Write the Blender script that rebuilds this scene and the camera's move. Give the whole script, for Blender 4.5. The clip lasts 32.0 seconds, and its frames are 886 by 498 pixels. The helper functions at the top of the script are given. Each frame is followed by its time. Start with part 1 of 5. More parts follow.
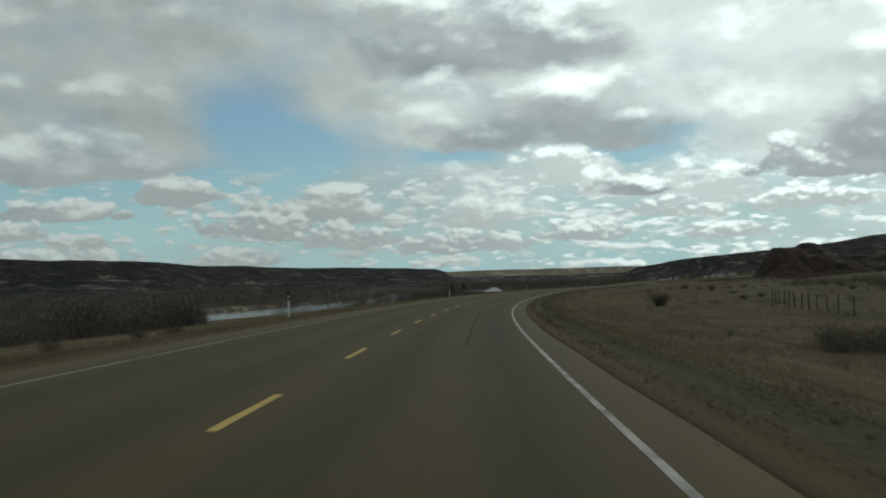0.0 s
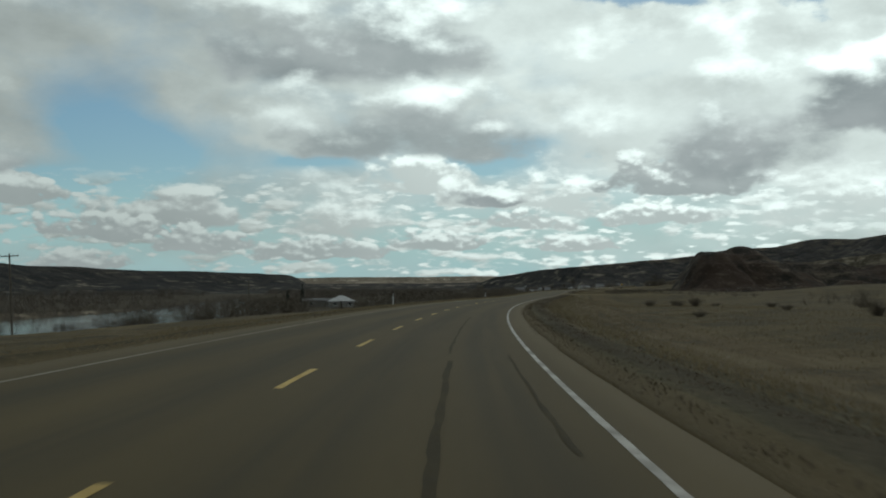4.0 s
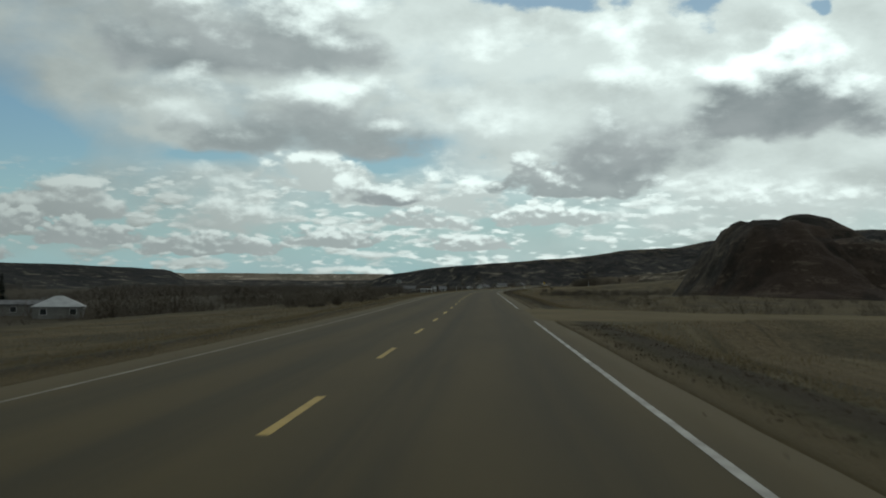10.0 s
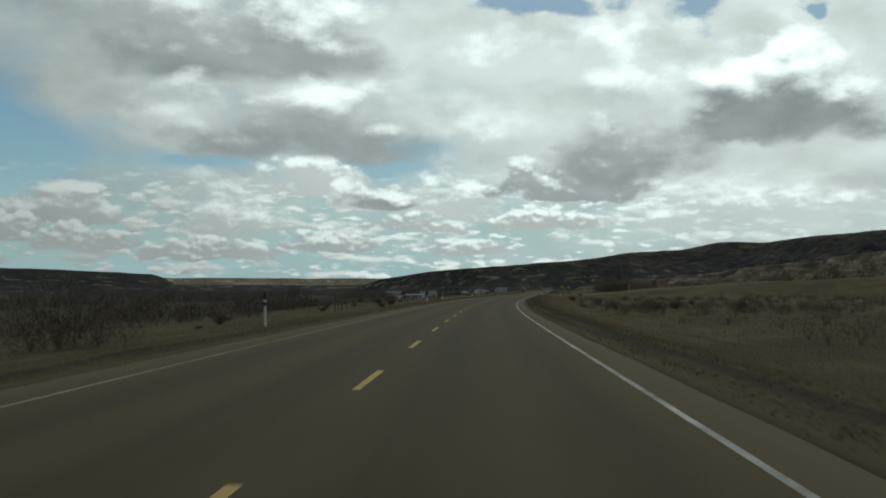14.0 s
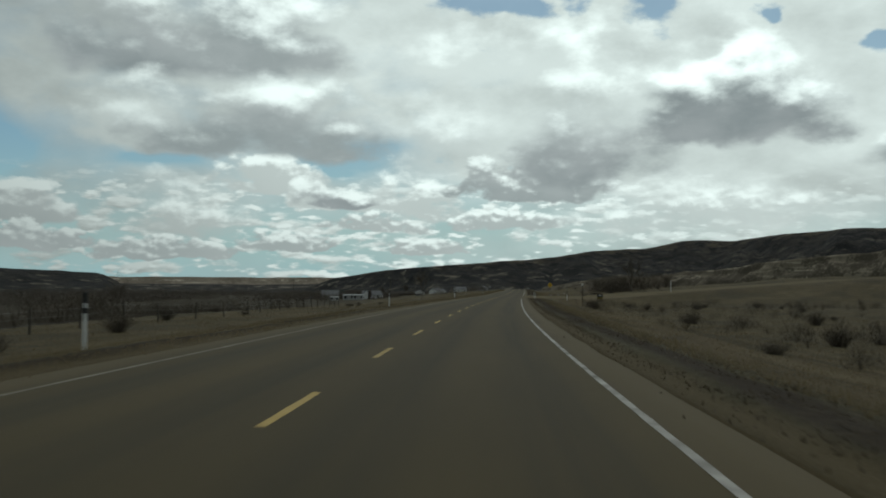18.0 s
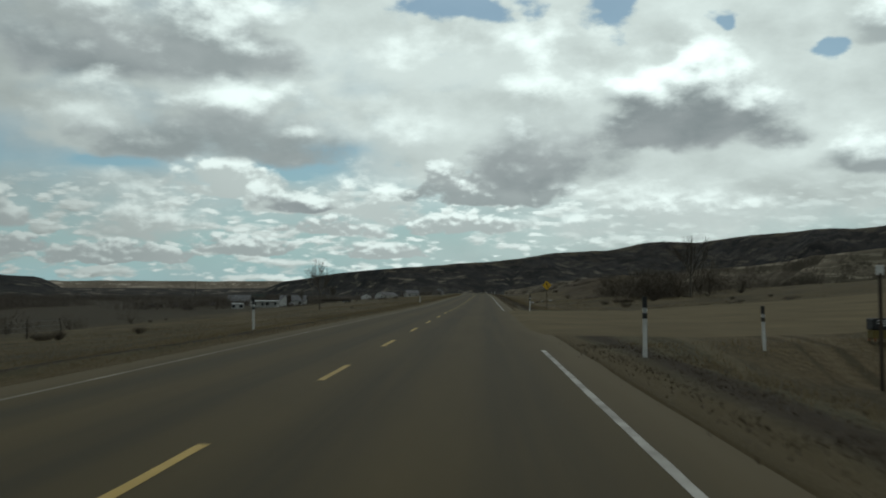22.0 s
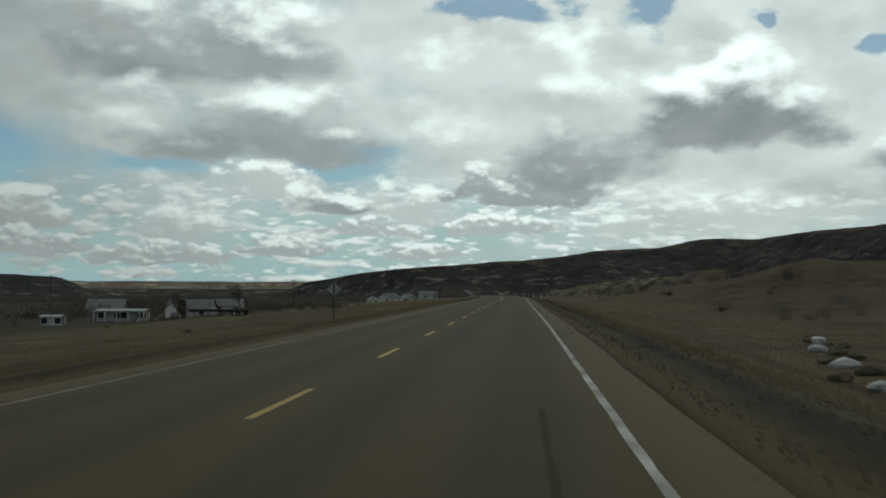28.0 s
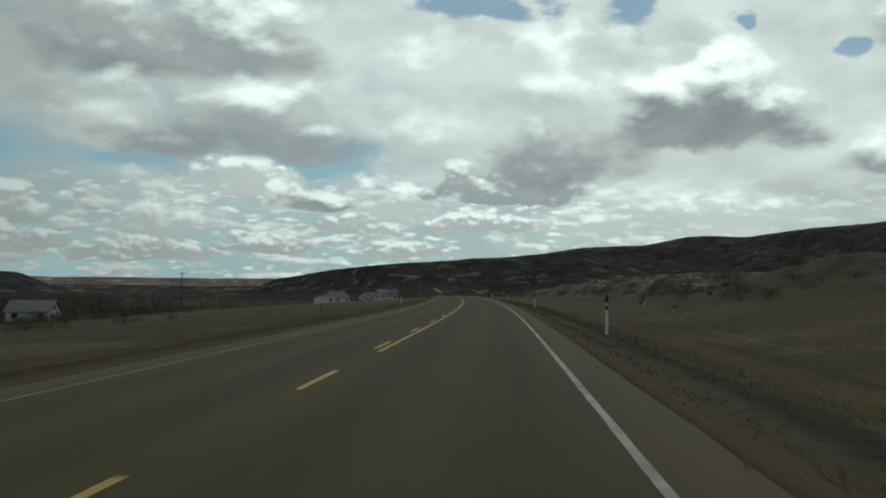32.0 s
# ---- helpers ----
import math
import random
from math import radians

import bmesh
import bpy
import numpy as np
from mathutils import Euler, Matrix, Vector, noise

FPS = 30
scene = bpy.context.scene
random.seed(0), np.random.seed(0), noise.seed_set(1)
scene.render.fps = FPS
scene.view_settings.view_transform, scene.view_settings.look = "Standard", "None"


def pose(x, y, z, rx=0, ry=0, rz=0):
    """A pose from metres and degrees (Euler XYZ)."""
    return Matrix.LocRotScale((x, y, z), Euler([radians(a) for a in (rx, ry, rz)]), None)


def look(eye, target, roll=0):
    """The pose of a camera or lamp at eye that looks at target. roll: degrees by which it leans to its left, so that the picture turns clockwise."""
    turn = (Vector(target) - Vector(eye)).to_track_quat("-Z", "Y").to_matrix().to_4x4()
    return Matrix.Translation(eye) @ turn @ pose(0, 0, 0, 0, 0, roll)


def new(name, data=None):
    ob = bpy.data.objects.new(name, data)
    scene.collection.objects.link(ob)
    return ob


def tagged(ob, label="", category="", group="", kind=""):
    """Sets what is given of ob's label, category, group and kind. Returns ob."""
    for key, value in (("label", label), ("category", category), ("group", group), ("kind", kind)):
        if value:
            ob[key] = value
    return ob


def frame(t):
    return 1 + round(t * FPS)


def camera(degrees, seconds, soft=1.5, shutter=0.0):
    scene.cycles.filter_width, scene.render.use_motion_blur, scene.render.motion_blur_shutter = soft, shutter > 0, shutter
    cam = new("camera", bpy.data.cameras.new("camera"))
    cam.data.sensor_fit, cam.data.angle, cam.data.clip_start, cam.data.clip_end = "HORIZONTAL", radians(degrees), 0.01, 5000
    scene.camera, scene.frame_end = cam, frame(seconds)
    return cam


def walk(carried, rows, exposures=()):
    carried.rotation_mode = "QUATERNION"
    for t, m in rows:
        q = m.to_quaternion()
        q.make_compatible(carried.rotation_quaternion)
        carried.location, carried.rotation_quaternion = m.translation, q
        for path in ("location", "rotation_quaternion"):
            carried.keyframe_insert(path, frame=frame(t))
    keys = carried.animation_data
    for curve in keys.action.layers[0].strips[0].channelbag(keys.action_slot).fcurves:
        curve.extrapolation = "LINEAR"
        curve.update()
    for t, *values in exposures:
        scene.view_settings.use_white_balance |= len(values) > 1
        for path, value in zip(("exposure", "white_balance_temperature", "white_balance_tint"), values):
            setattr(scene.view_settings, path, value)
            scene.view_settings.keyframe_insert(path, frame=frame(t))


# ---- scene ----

# ======== camera and its drive ========
cam = camera(48.6, 32.0, soft=1.9, shutter=0.2)
ROWS = [
    (0.0, 2.29, -0.32, 1.162, -0.24, 2.17, 1.64), (0.5, 2.64, 12.65, 1.109, -0.89, 2.20, 1.62),
    (1.0, 3.06, 25.62, 1.068, -1.24, 2.62, 0.10), (1.5, 3.65, 38.60, 1.036, -2.23, 2.50, 0.09),
    (2.0, 4.48, 51.57, 1.014, -4.05, 2.17, 0.28), (2.5, 5.59, 64.53, 1.004, -5.52, 2.65, 0.27),
    (3.0, 6.99, 77.48, 1.005, -6.72, 2.73, 0.76), (3.5, 8.67, 90.40, 1.011, -7.61, 2.41, 0.54),
    (4.0, 10.61, 103.30, 1.023, -8.70, 2.48, 0.53), (4.5, 12.80, 116.16, 1.035, -9.81, 2.53, 0.73),
    (5.0, 15.25, 129.01, 1.054, -10.97, 2.55, 0.97), (5.5, 17.93, 141.80, 1.078, -12.16, 2.53, 1.23),
    (6.0, 20.83, 154.55, 1.107, -13.15, 2.51, 1.41), (6.5, 23.92, 167.22, 1.138, -13.72, 2.53, 1.41),
    (7.0, 27.17, 179.82, 1.170, -13.82, 2.58, 1.21), (7.5, 30.55, 192.34, 1.201, -14.24, 2.58, 1.05),
    (8.0, 34.06, 204.80, 1.233, -14.76, 2.59, 0.20), (8.5, 37.69, 217.25, 1.260, -15.18, 2.50, 0.05),
    (9.0, 41.44, 229.71, 1.281, -15.60, 2.50, 0.09), (9.5, 45.27, 242.22, 1.298, -15.19, 2.53, 0.26),
    (10.0, 49.13, 254.77, 1.321, -14.89, 2.37, -0.18), (10.5, 52.99, 267.33, 1.358, -14.89, 2.40, -0.41),
    (11.0, 56.84, 279.86, 1.412, -14.99, 2.73, -0.35), (11.5, 60.69, 292.37, 1.482, -15.06, 2.72, -0.55),
    (12.0, 64.54, 304.87, 1.566, -15.03, 2.60, -0.55), (12.5, 68.39, 317.33, 1.665, -15.01, 2.49, -0.05),
    (13.0, 72.22, 329.73, 1.768, -14.98, 2.58, 0.04), (13.5, 76.05, 342.02, 1.861, -14.99, 2.66, -0.04),
    (14.0, 79.88, 354.22, 1.938, -15.05, 2.63, -0.01), (14.5, 83.72, 366.36, 1.997, -15.17, 2.52, 0.13),
    (15.0, 87.58, 378.48, 2.039, -15.33, 2.43, 0.24), (15.5, 91.47, 390.59, 2.071, -15.51, 2.47, 0.22),
    (16.0, 95.43, 402.74, 2.103, -15.72, 2.65, 0.03), (16.5, 99.46, 414.92, 2.139, -16.22, 2.54, -0.17),
    (17.0, 103.61, 427.08, 2.181, -16.53, 2.53, -0.08), (17.5, 107.87, 439.22, 2.228, -16.94, 2.62, -0.18),
    (18.0, 112.22, 451.33, 2.279, -17.44, 2.61, -0.09), (18.5, 116.65, 463.41, 2.334, -17.95, 2.70, 0.31),
    (19.0, 121.16, 475.45, 2.395, -18.46, 2.79, 0.01), (19.5, 125.76, 487.43, 2.460, -18.86, 2.81, 0.42),
    (20.0, 130.41, 499.39, 2.528, -19.07, 2.82, 0.24), (20.5, 135.10, 511.40, 2.599, -19.04, 2.85, 0.39),
    (21.0, 139.83, 523.39, 2.674, -19.21, 2.77, 0.14), (21.5, 144.59, 535.23, 2.751, -19.44, 2.75, 0.24),
    (22.0, 149.35, 546.97, 2.827, -19.87, 2.83, 0.04), (22.5, 154.16, 558.74, 2.902, -20.19, 2.90, -0.26),
    (23.0, 159.06, 570.64, 2.972, -20.62, 2.78, 0.04), (23.5, 164.07, 582.74, 3.041, -20.61, 2.82, -0.07),
    (24.0, 169.18, 594.96, 3.115, -20.51, 2.85, -0.18), (24.5, 174.33, 607.23, 3.194, -20.41, 2.79, -0.09),
    (25.0, 179.45, 619.46, 3.273, -20.20, 2.82, 0.10), (25.5, 184.52, 631.63, 3.354, -19.69, 2.85, -0.01),
    (26.0, 189.55, 643.78, 3.442, -19.34, 2.89, -0.09), (26.5, 194.56, 655.92, 3.550, -19.11, 2.94, -0.13),
    (27.0, 199.55, 668.06, 3.674, -18.83, 2.98, -0.12), (27.5, 204.51, 680.20, 3.804, -18.36, 2.96, -0.08),
    (28.0, 209.47, 692.33, 3.934, -17.65, 2.88, 0.00), (28.5, 214.42, 704.44, 4.057, -17.21, 2.88, -0.31),
    (29.0, 219.37, 716.53, 4.170, -17.27, 2.68, -0.12), (29.5, 224.29, 728.65, 4.278, -17.13, 2.67, -0.03),
    (30.0, 229.20, 740.81, 4.384, -16.99, 2.77, -0.15), (30.5, 234.12, 753.02, 4.494, -17.00, 2.82, -0.20),
    (31.0, 239.05, 765.26, 4.605, -17.21, 2.77, -0.24), (31.5, 244.00, 777.51, 4.717, -17.82, 2.53, -0.59),
    (32.0, 248.96, 789.74, 4.830, -18.83, 2.78, -0.34),
]
walk(cam, [(t, pose(x, y, z, 90 + p, r, w)) for t, x, y, z, w, p, r in ROWS], exposures=[(0.0, 0.05), (5.0, 0.0), (10.0, -0.07), (20.0, -0.12), (32.0, -0.18)])

# ======== the road's line: heading, grade and bank along its length ========
HEADING = [-1.45, -1.84, -2.38, -4.86, -7.72, -9.93, -12.2, -14.76, -16.91, -17.63, -17.5, -17.35, -17.24, -17.38, -17.49, -17.94, -19.07, -20.0, -20.93, -21.78, -21.9, -22.18, -22.46, -22.43, -22.33, -22.21, -22.42, -21.96, -22.05, -22.22, -21.98, -21.13, -20.32, -19.73, -19.33, -19.1, -18.99, -18.96, -18.99, -19.04, -19.11, -19.18]
GRADE = [-0.45, -0.29, -0.17, -0.04, 0.03, 0.05, 0.11, 0.09, 0.09, 0.02, 0.16, 0.34, 0.51, 0.37, 0.14, 0.16, 0.22, 0.26, 0.3, 0.31, 0.32, 0.25, 0.33, 0.3, 0.54, 0.59, 0.48, 0.46, 0.48, 0.48, 0.32, 0.4, 0.4, 0.37, 0.33, 0.28, 0.24, 0.19, 0.14, 0.1, 0.05, 0.01]
BANK = [2.27, 2.53, 2.44, 1.8, 0.82, -0.08, -0.2, 0.37, 0.59, 0.68, 0.39, -0.52, -1.08, -1.08, -1.04, -1.22, -0.94, -0.51, -0.2, -0.02, 0.06, 0.1]
DASH_PHASE = -0.75

STEP = 2.0
S = np.arange(-330, 3001, STEP)
KN = np.arange(len(HEADING)) * 30.0 - 30
BK = np.arange(len(BANK)) * 60.0 - 60


def soften(a, k=15):
    return np.convolve(np.pad(a, k // 2, "edge"), np.ones(k) / k, "valid")


HD = soften(np.radians(np.interp(S, KN, HEADING)))
GD = soften(np.radians(np.interp(S, KN, GRADE)))
GD = np.where(S < -60, 0, GD)
i0 = int(np.argmin(abs(S)))
RX, RY, RZ = np.cumsum(-np.sin(HD)) * STEP, np.cumsum(np.cos(HD)) * STEP, np.cumsum(np.tan(GD)) * STEP
RX, RY, RZ = RX - RX[i0], RY - RY[i0], RZ - RZ[i0]
MEAN_HEAD = radians(-17)


def bank_z(s, d):
    return -np.tan(np.radians(np.interp(s, BK, BANK))) * d - 0.012 * np.abs(d)


def plan(s, d):
    """Plan position of a point s metres along the road and d metres to its right."""
    s, d = np.asarray(s, float), np.asarray(d, float)
    h = np.interp(s, S, HD)
    near = np.clip(d, -160, 160)
    far = d - near
    return (np.interp(s, S, RX) + near * np.cos(h) + far * math.cos(MEAN_HEAD),
            np.interp(s, S, RY) + near * np.sin(h) + far * math.sin(MEAN_HEAD))


def road_z(s):
    return np.interp(s, S, RZ)


# ---- smooth value noise on arrays ----
def _hash(ix, iy, seed):
    n = (ix.astype(np.int64) * 374761393 + iy.astype(np.int64) * 668265263 + seed * 974711) & 0x7FFFFFFF
    n = ((n ^ (n >> 13)) * 1274126177) & 0x7FFFFFFF
    return ((n ^ (n >> 16)) & 0xFFFF) / 65535.0


def vnoise(x, y, seed=0):
    x, y = np.broadcast_arrays(np.asarray(x, float), np.asarray(y, float))
    ix, iy = np.floor(x), np.floor(y)
    fx, fy = x - ix, y - iy
    fx, fy = fx * fx * (3 - 2 * fx), fy * fy * (3 - 2 * fy)
    a, b = _hash(ix, iy, seed), _hash(ix + 1, iy, seed)
    c, d = _hash(ix, iy + 1, seed), _hash(ix + 1, iy + 1, seed)
    return (a + (b - a) * fx) * (1 - fy) + (c + (d - c) * fx) * fy


def fbm(x, y, octaves=4, seed=0, gain=0.5):
    out, amp, tot = 0, 1.0, 0.0
    for o in range(octaves):
        out = out + amp * vnoise(np.asarray(x) * 2.03 ** o, np.asarray(y) * 2.03 ** o, seed + o * 17)
        tot += amp
        amp *= gain
    return out / tot


def ridged(x, y, octaves=4, seed=0):
    out, amp, tot = 0, 1.0, 0.0
    for o in range(octaves):
        out = out + amp * (1 - abs(2 * vnoise(np.asarray(x) * 2.1 ** o, np.asarray(y) * 2.1 ** o, seed + o * 31) - 1))
        tot += amp
        amp *= 0.5
    return out / tot


def sstep(a, b, x):
    t = np.clip((np.asarray(x, float) - a) / (b - a), 0, 1)
    return t * t * (3 - 2 * t)


# ======== where the things stand: s metres along the road, d metres to its right ========
# mid, half width at the highway, reach, slant, half width further off
APPROACHES = [(307, 10, 30, 0.1, 4.2), (619, 22, 60, 0.6, 16)]
POSTS = [(40, -5.6, 0), (108, -5.7, 1), (179, -5.6, 0), (252, -5.6, 2), (397, -5.6, -2), (466.5, -5.6, 0), (486, -5.7, 0), (535.5, -5.6, 1), (604, -5.6, -1), (690, -5.6, 0),
         (588.4, 5.35, 0), (595.7, 9.6, -2), (638, 5.5, 1), (860, 5.6, 0), (906, 5.7, 1), (955, 5.7, 0), (951, 21.8, 0), (1005, 5.7, 0), (925, -5.7, 0)]
SIGNS = [(681, 9.3, False, 3.0, 0.76), (362, -7.0, True, 1.78, 0.42), (779, -7.2, True, 1.8, 0.54)]
POLES = [(219, -61.6, 10.8, -2.5), (388, -92, 10.8, 0), (970, -112, 10.5, 0), (1090, -72, 10.5, 1), (1180, -32, 10, 0)]
FENCES = [([(64, 25), (112, 29)], 4.0, "wire fence on grey weathered wooden posts in a field", 1),
          ([(496, -20.8), (535, -21.8), (560, -22.5), (600, -26), (650, -30)], 6.5, "wire fence on grey weathered wooden posts along the verge", 2),
          ([(205, -15.5), (290, -15)], 26.0, "sparse wooden fence posts along the verge", 3),
          ([(340, 34), (352, 46), (358, 62), (366, 100)], 1.0, "wire fence on weathered posts at the butte's foot", 4)]
CARS = [(936, -119, 70), (940, -112, 95), (945, -106, 60), (949, -100, 110), (924, -66, 100), (1250, -40, 10)]
TALL_POST = (592.8, 11.4)
BOX_STAND = (599.5, 14.1)
PLAIN_POSTS = [(624.6, 27.0, 1.75, False), (930, -14, 0.9, True), (218, -66, 1.5, True), (231, -69, 1.2, True)]

# ---- low hills beside the road: (s, d, half length, half width, height) ----
MOUNDS = [(868, 44, 30, 17, 4.2), (925, 80, 60, 40, 5.0), (900, 33, 26, 12, 2.4), (945, 46, 34, 15, 4.4), (875, 66, 26, 18, 4.6),
          (655, 150, 80, 50, 3.0), (560, 190, 110, 70, 3.0), (985, 50, 40, 24, 2.6), (40, 85, 40, 30, 1.6), (85, 34, 62, 19, -1.1), (345, 75, 40, 24, 1.8)]
# the river's middle line in (s, d) and its half width
RIVER = [(-330, -300), (60, -150), (160, -114), (240, -110), (300, -116), (400, -134), (480, -152), (600, -200), (900, -330), (1600, -600), (3000, -900)]
RIVER_HALF = 30.0


def river_distance(s, d):
    mid = np.interp(s, [p[0] for p in RIVER], [p[1] for p in RIVER])
    return np.abs(d - mid) * 0.9


RIVER_Z = -6.0


def ground_h(s, d):
    """Height of the ground over the road's own line."""
    s, d = np.broadcast_arrays(np.asarray(s, float), np.asarray(d, float))
    a = np.abs(d)
    edge = bank_z(s, np.sign(d) * 4.5)
    n1 = fbm(s / 37 + 5, d / 19, 4, 3) - 0.5
    n2 = fbm(s / 6.0, d / 4.5, 3, 8) - 0.5
    deep = np.where(d < 0, -1.0, -1.15)
    slope = sstep(4.9, 10.5, a)
    z = edge * (1 - slope) + deep * slope
    nat_r = -1.0 + 1.8 * (fbm(s / 90 + 9, d / 60, 3, 21) - 0.5) + 0.004 * (a - 15)
    nat_l = -1.2 - 3.9 * sstep(10, 80, a) + 1.2 * (fbm(s / 90, d / 60, 3, 22) - 0.5)
    nat = np.where(d < 0, nat_l, nat_r)
    w = sstep(10.5, 19, a)
    z = z * (1 - w) + nat * w
    z = z + n1 * 0.9 * sstep(9, 30, a) + n2 * 0.16 * sstep(5.2, 8, a) + (0.05 + 0.10 * fbm(s / 1.7, d / 1.7, 2, 33)) * sstep(4.9, 5.15, a)
    for ms, md, ls, ld, mh in MOUNDS:
        q = ((s - ms) / ls) ** 2 + ((d - md) / ld) ** 2
        z = z + mh * np.exp(-1.4 * q) * (0.75 + 0.6 * fbm(s / 14, d / 11, 4, 40)) * sstep(9, 22, a)
    rd = river_distance(s, d)
    cut = 1 - sstep(RIVER_HALF - 1, RIVER_HALF + 9, rd + 5 * (fbm(s / 17, d / 17, 2, 51) - 0.5))
    z = z * (1 - cut) + (RIVER_Z - 1.3 - road_z(s)) * cut
    hillside = 0.075 * np.clip(d - 13, 0, 55) * sstep(592, 622, s) * (1 - sstep(705, 800, s))
    z = z + hillside
    for m, half, reach, slant, last in APPROACHES:
        mid = m + slant * np.maximum(d - 8, 0)
        wide = last + 1.2 + (half - last) * (1 - sstep(5.5 if half < 15 else 14, 15 if half < 15 else 24, a))
        fill = (1 - sstep(wide, wide + 5, np.abs(s - mid))) * (d > 0) * (1 - sstep(reach, reach + 20, d))
        z = z * (1 - fill) + (bank_z(s, 4.5) - 0.012 * (a - 4.5) + hillside) * fill
    return z


def ground_z(s, d):
    return ground_h(s, d) + road_z(s)


def at(s, d, up=0.0):
    x, y = plan(s, d)
    return Vector((float(x), float(y), float(ground_z(s, d)) + up))


def heading_at(s):
    return float(np.interp(s, S, HD))


# ======== sky, sun ========
class Graph:
    """Short hand for node trees."""

    def __init__(self, tree):
        self.t = tree
        tree.nodes.clear()

    def node(self, kind, **settings):
        n = self.t.nodes.new(kind)
        for k, v in settings.items():
            if k in ("operation", "data_type", "blend_type", "noise_dimensions", "sky_type", "sun_disc", "sun_elevation", "sun_rotation",
                     "altitude", "air_density", "dust_density", "ozone_density", "clamp", "clamp_factor", "clamp_result", "interpolation_type", "use_clamp", "feature", "distance", "invert",
                     "wave_type", "smoothness", "bands_direction", "uv_map", "attribute_name", "normalize"):
                setattr(n, k, v)
        return n

    def put(self, sock, v):
        if hasattr(v, "is_output"):
            self.t.links.new(v, sock)
        elif v is not None:
            if sock.type == "RGBA" and len(v) == 3:
                v = (*v, 1)
            sock.default_value = v

    def math(self, op, a, b=None, c=None, clamp=False):
        n = self.node("ShaderNodeMath", operation=op, use_clamp=clamp)
        for i, v in enumerate((a, b, c)):
            self.put(n.inputs[i], v)
        return n.outputs[0]

    def add(self, a, b):
        return self.math("ADD", a, b)

    def mul(self, a, b):
        return self.math("MULTIPLY", a, b)

    def sub(self, a, b):
        return self.math("SUBTRACT", a, b)

    def vec(self, op, a, b=None):
        n = self.node("ShaderNodeVectorMath", operation=op)
        self.put(n.inputs[0], a)
        if b is not None:
            self.put(n.inputs[1], b)
        return n.outputs["Value"] if op in ("DOT_PRODUCT", "LENGTH") else n.outputs[0]

    def xyz(self, x=0.0, y=0.0, z=0.0):
        n = self.node("ShaderNodeCombineXYZ")
        for i, v in enumerate((x, y, z)):
            self.put(n.inputs[i], v)
        return n.outputs[0]

    def split(self, v):
        n = self.node("ShaderNodeSeparateXYZ")
        self.put(n.inputs[0], v)
        return n.outputs

    def noise(self, v, scale, detail=4.0, rough=0.55, distort=0.0, colour=False):
        n = self.node("ShaderNodeTexNoise", noise_dimensions="3D")
        self.put(n.inputs["Vector"], v)
        n.inputs["Scale"].default_value, n.inputs["Detail"].default_value = scale, detail
        n.inputs["Roughness"].default_value, n.inputs["Distortion"].default_value = rough, distort
        return n.outputs["Color" if colour else "Fac"]

    def ramp(self, v, a, b, lo=0.0, hi=1.0, smooth=True):
        n = self.node("ShaderNodeMapRange", interpolation_type="SMOOTHSTEP" if smooth else "LINEAR")
        self.put(n.inputs["Value"], v)
        for k, x in (("From Min", a), ("From Max", b), ("To Min", lo), ("To Max", hi)):
            self.put(n.inputs[k], x)
        return n.outputs[0]

    def mix(self, f, a, b, blend="MIX"):
        n = self.node("ShaderNodeMix", data_type="RGBA", blend_type=blend)
        self.put(n.inputs["Factor"], f)
        self.put(n.inputs[6], a)
        self.put(n.inputs[7], b)
        return n.outputs[2]


SUN_EL, SUN_AZ = radians(48), radians(-32)
world = bpy.data.worlds.new("sky")
scene.world = world
world.use_nodes = True
g = Graph(world.node_tree)
way = g.vec("NORMALIZE", g.node("ShaderNodeTexCoord").outputs["Generated"])
wx, wy, wz = g.split(way)
sky = g.node("ShaderNodeTexSky", sky_type="NISHITA", sun_disc=False, sun_elevation=SUN_EL, sun_rotation=-SUN_AZ, air_density=1.0, dust_density=0.6, ozone_density=1.6)
az0 = g.mul(g.math("ARCTAN2", g.mul(wx, -1.0), wy), 57.2958)
el0 = g.mul(g.math("ARCSINE", wz), 57.2958)
warp = g.vec("SUBTRACT", g.noise(g.xyz(g.mul(az0, 0.20), g.mul(el0, 0.36), 0.0), 1.0, 4.0, 0.5, colour=True), (0.5, 0.5, 0.5))
ux, uy, _ = g.split(warp)
az, el = g.add(az0, g.mul(ux, 4.0)), g.add(el0, g.mul(uy, 1.6))


CLOUD_AT = g.xyz(az, el, 0.0)


def billow(p, scale, seed, flat=1.7):
    """Cauliflower heads on broken masses."""
    q = g.vec("ADD", g.vec("MULTIPLY", p, (scale, scale * flat, 1.0)), (seed, seed * 0.7, seed * 1.3))
    n = g.node("ShaderNodeTexVoronoi", feature="SMOOTH_F1")
    g.put(n.inputs["Vector"], g.vec("MULTIPLY", q, (1.5, 1.3, 1.0)))
    n.inputs["Scale"].default_value, n.inputs["Smoothness"].default_value = 1.0, 0.6
    return g.sub(g.noise(q, 1.0, 7.0, 0.56), g.mul(n.outputs["Distance"], 0.30))


def relief(scale, seed, drop, flat=1.7):
    """A billow field around zero, and how much lighter its upper sides are."""
    p = g.xyz(az0, el0, 0.0)
    a = g.add(billow(p, scale, seed, flat), -0.38)
    b = g.add(billow(g.vec("ADD", p, (-0.5 * drop, drop, 0.0)), scale, seed, flat), -0.38)
    return a, g.sub(a, b)


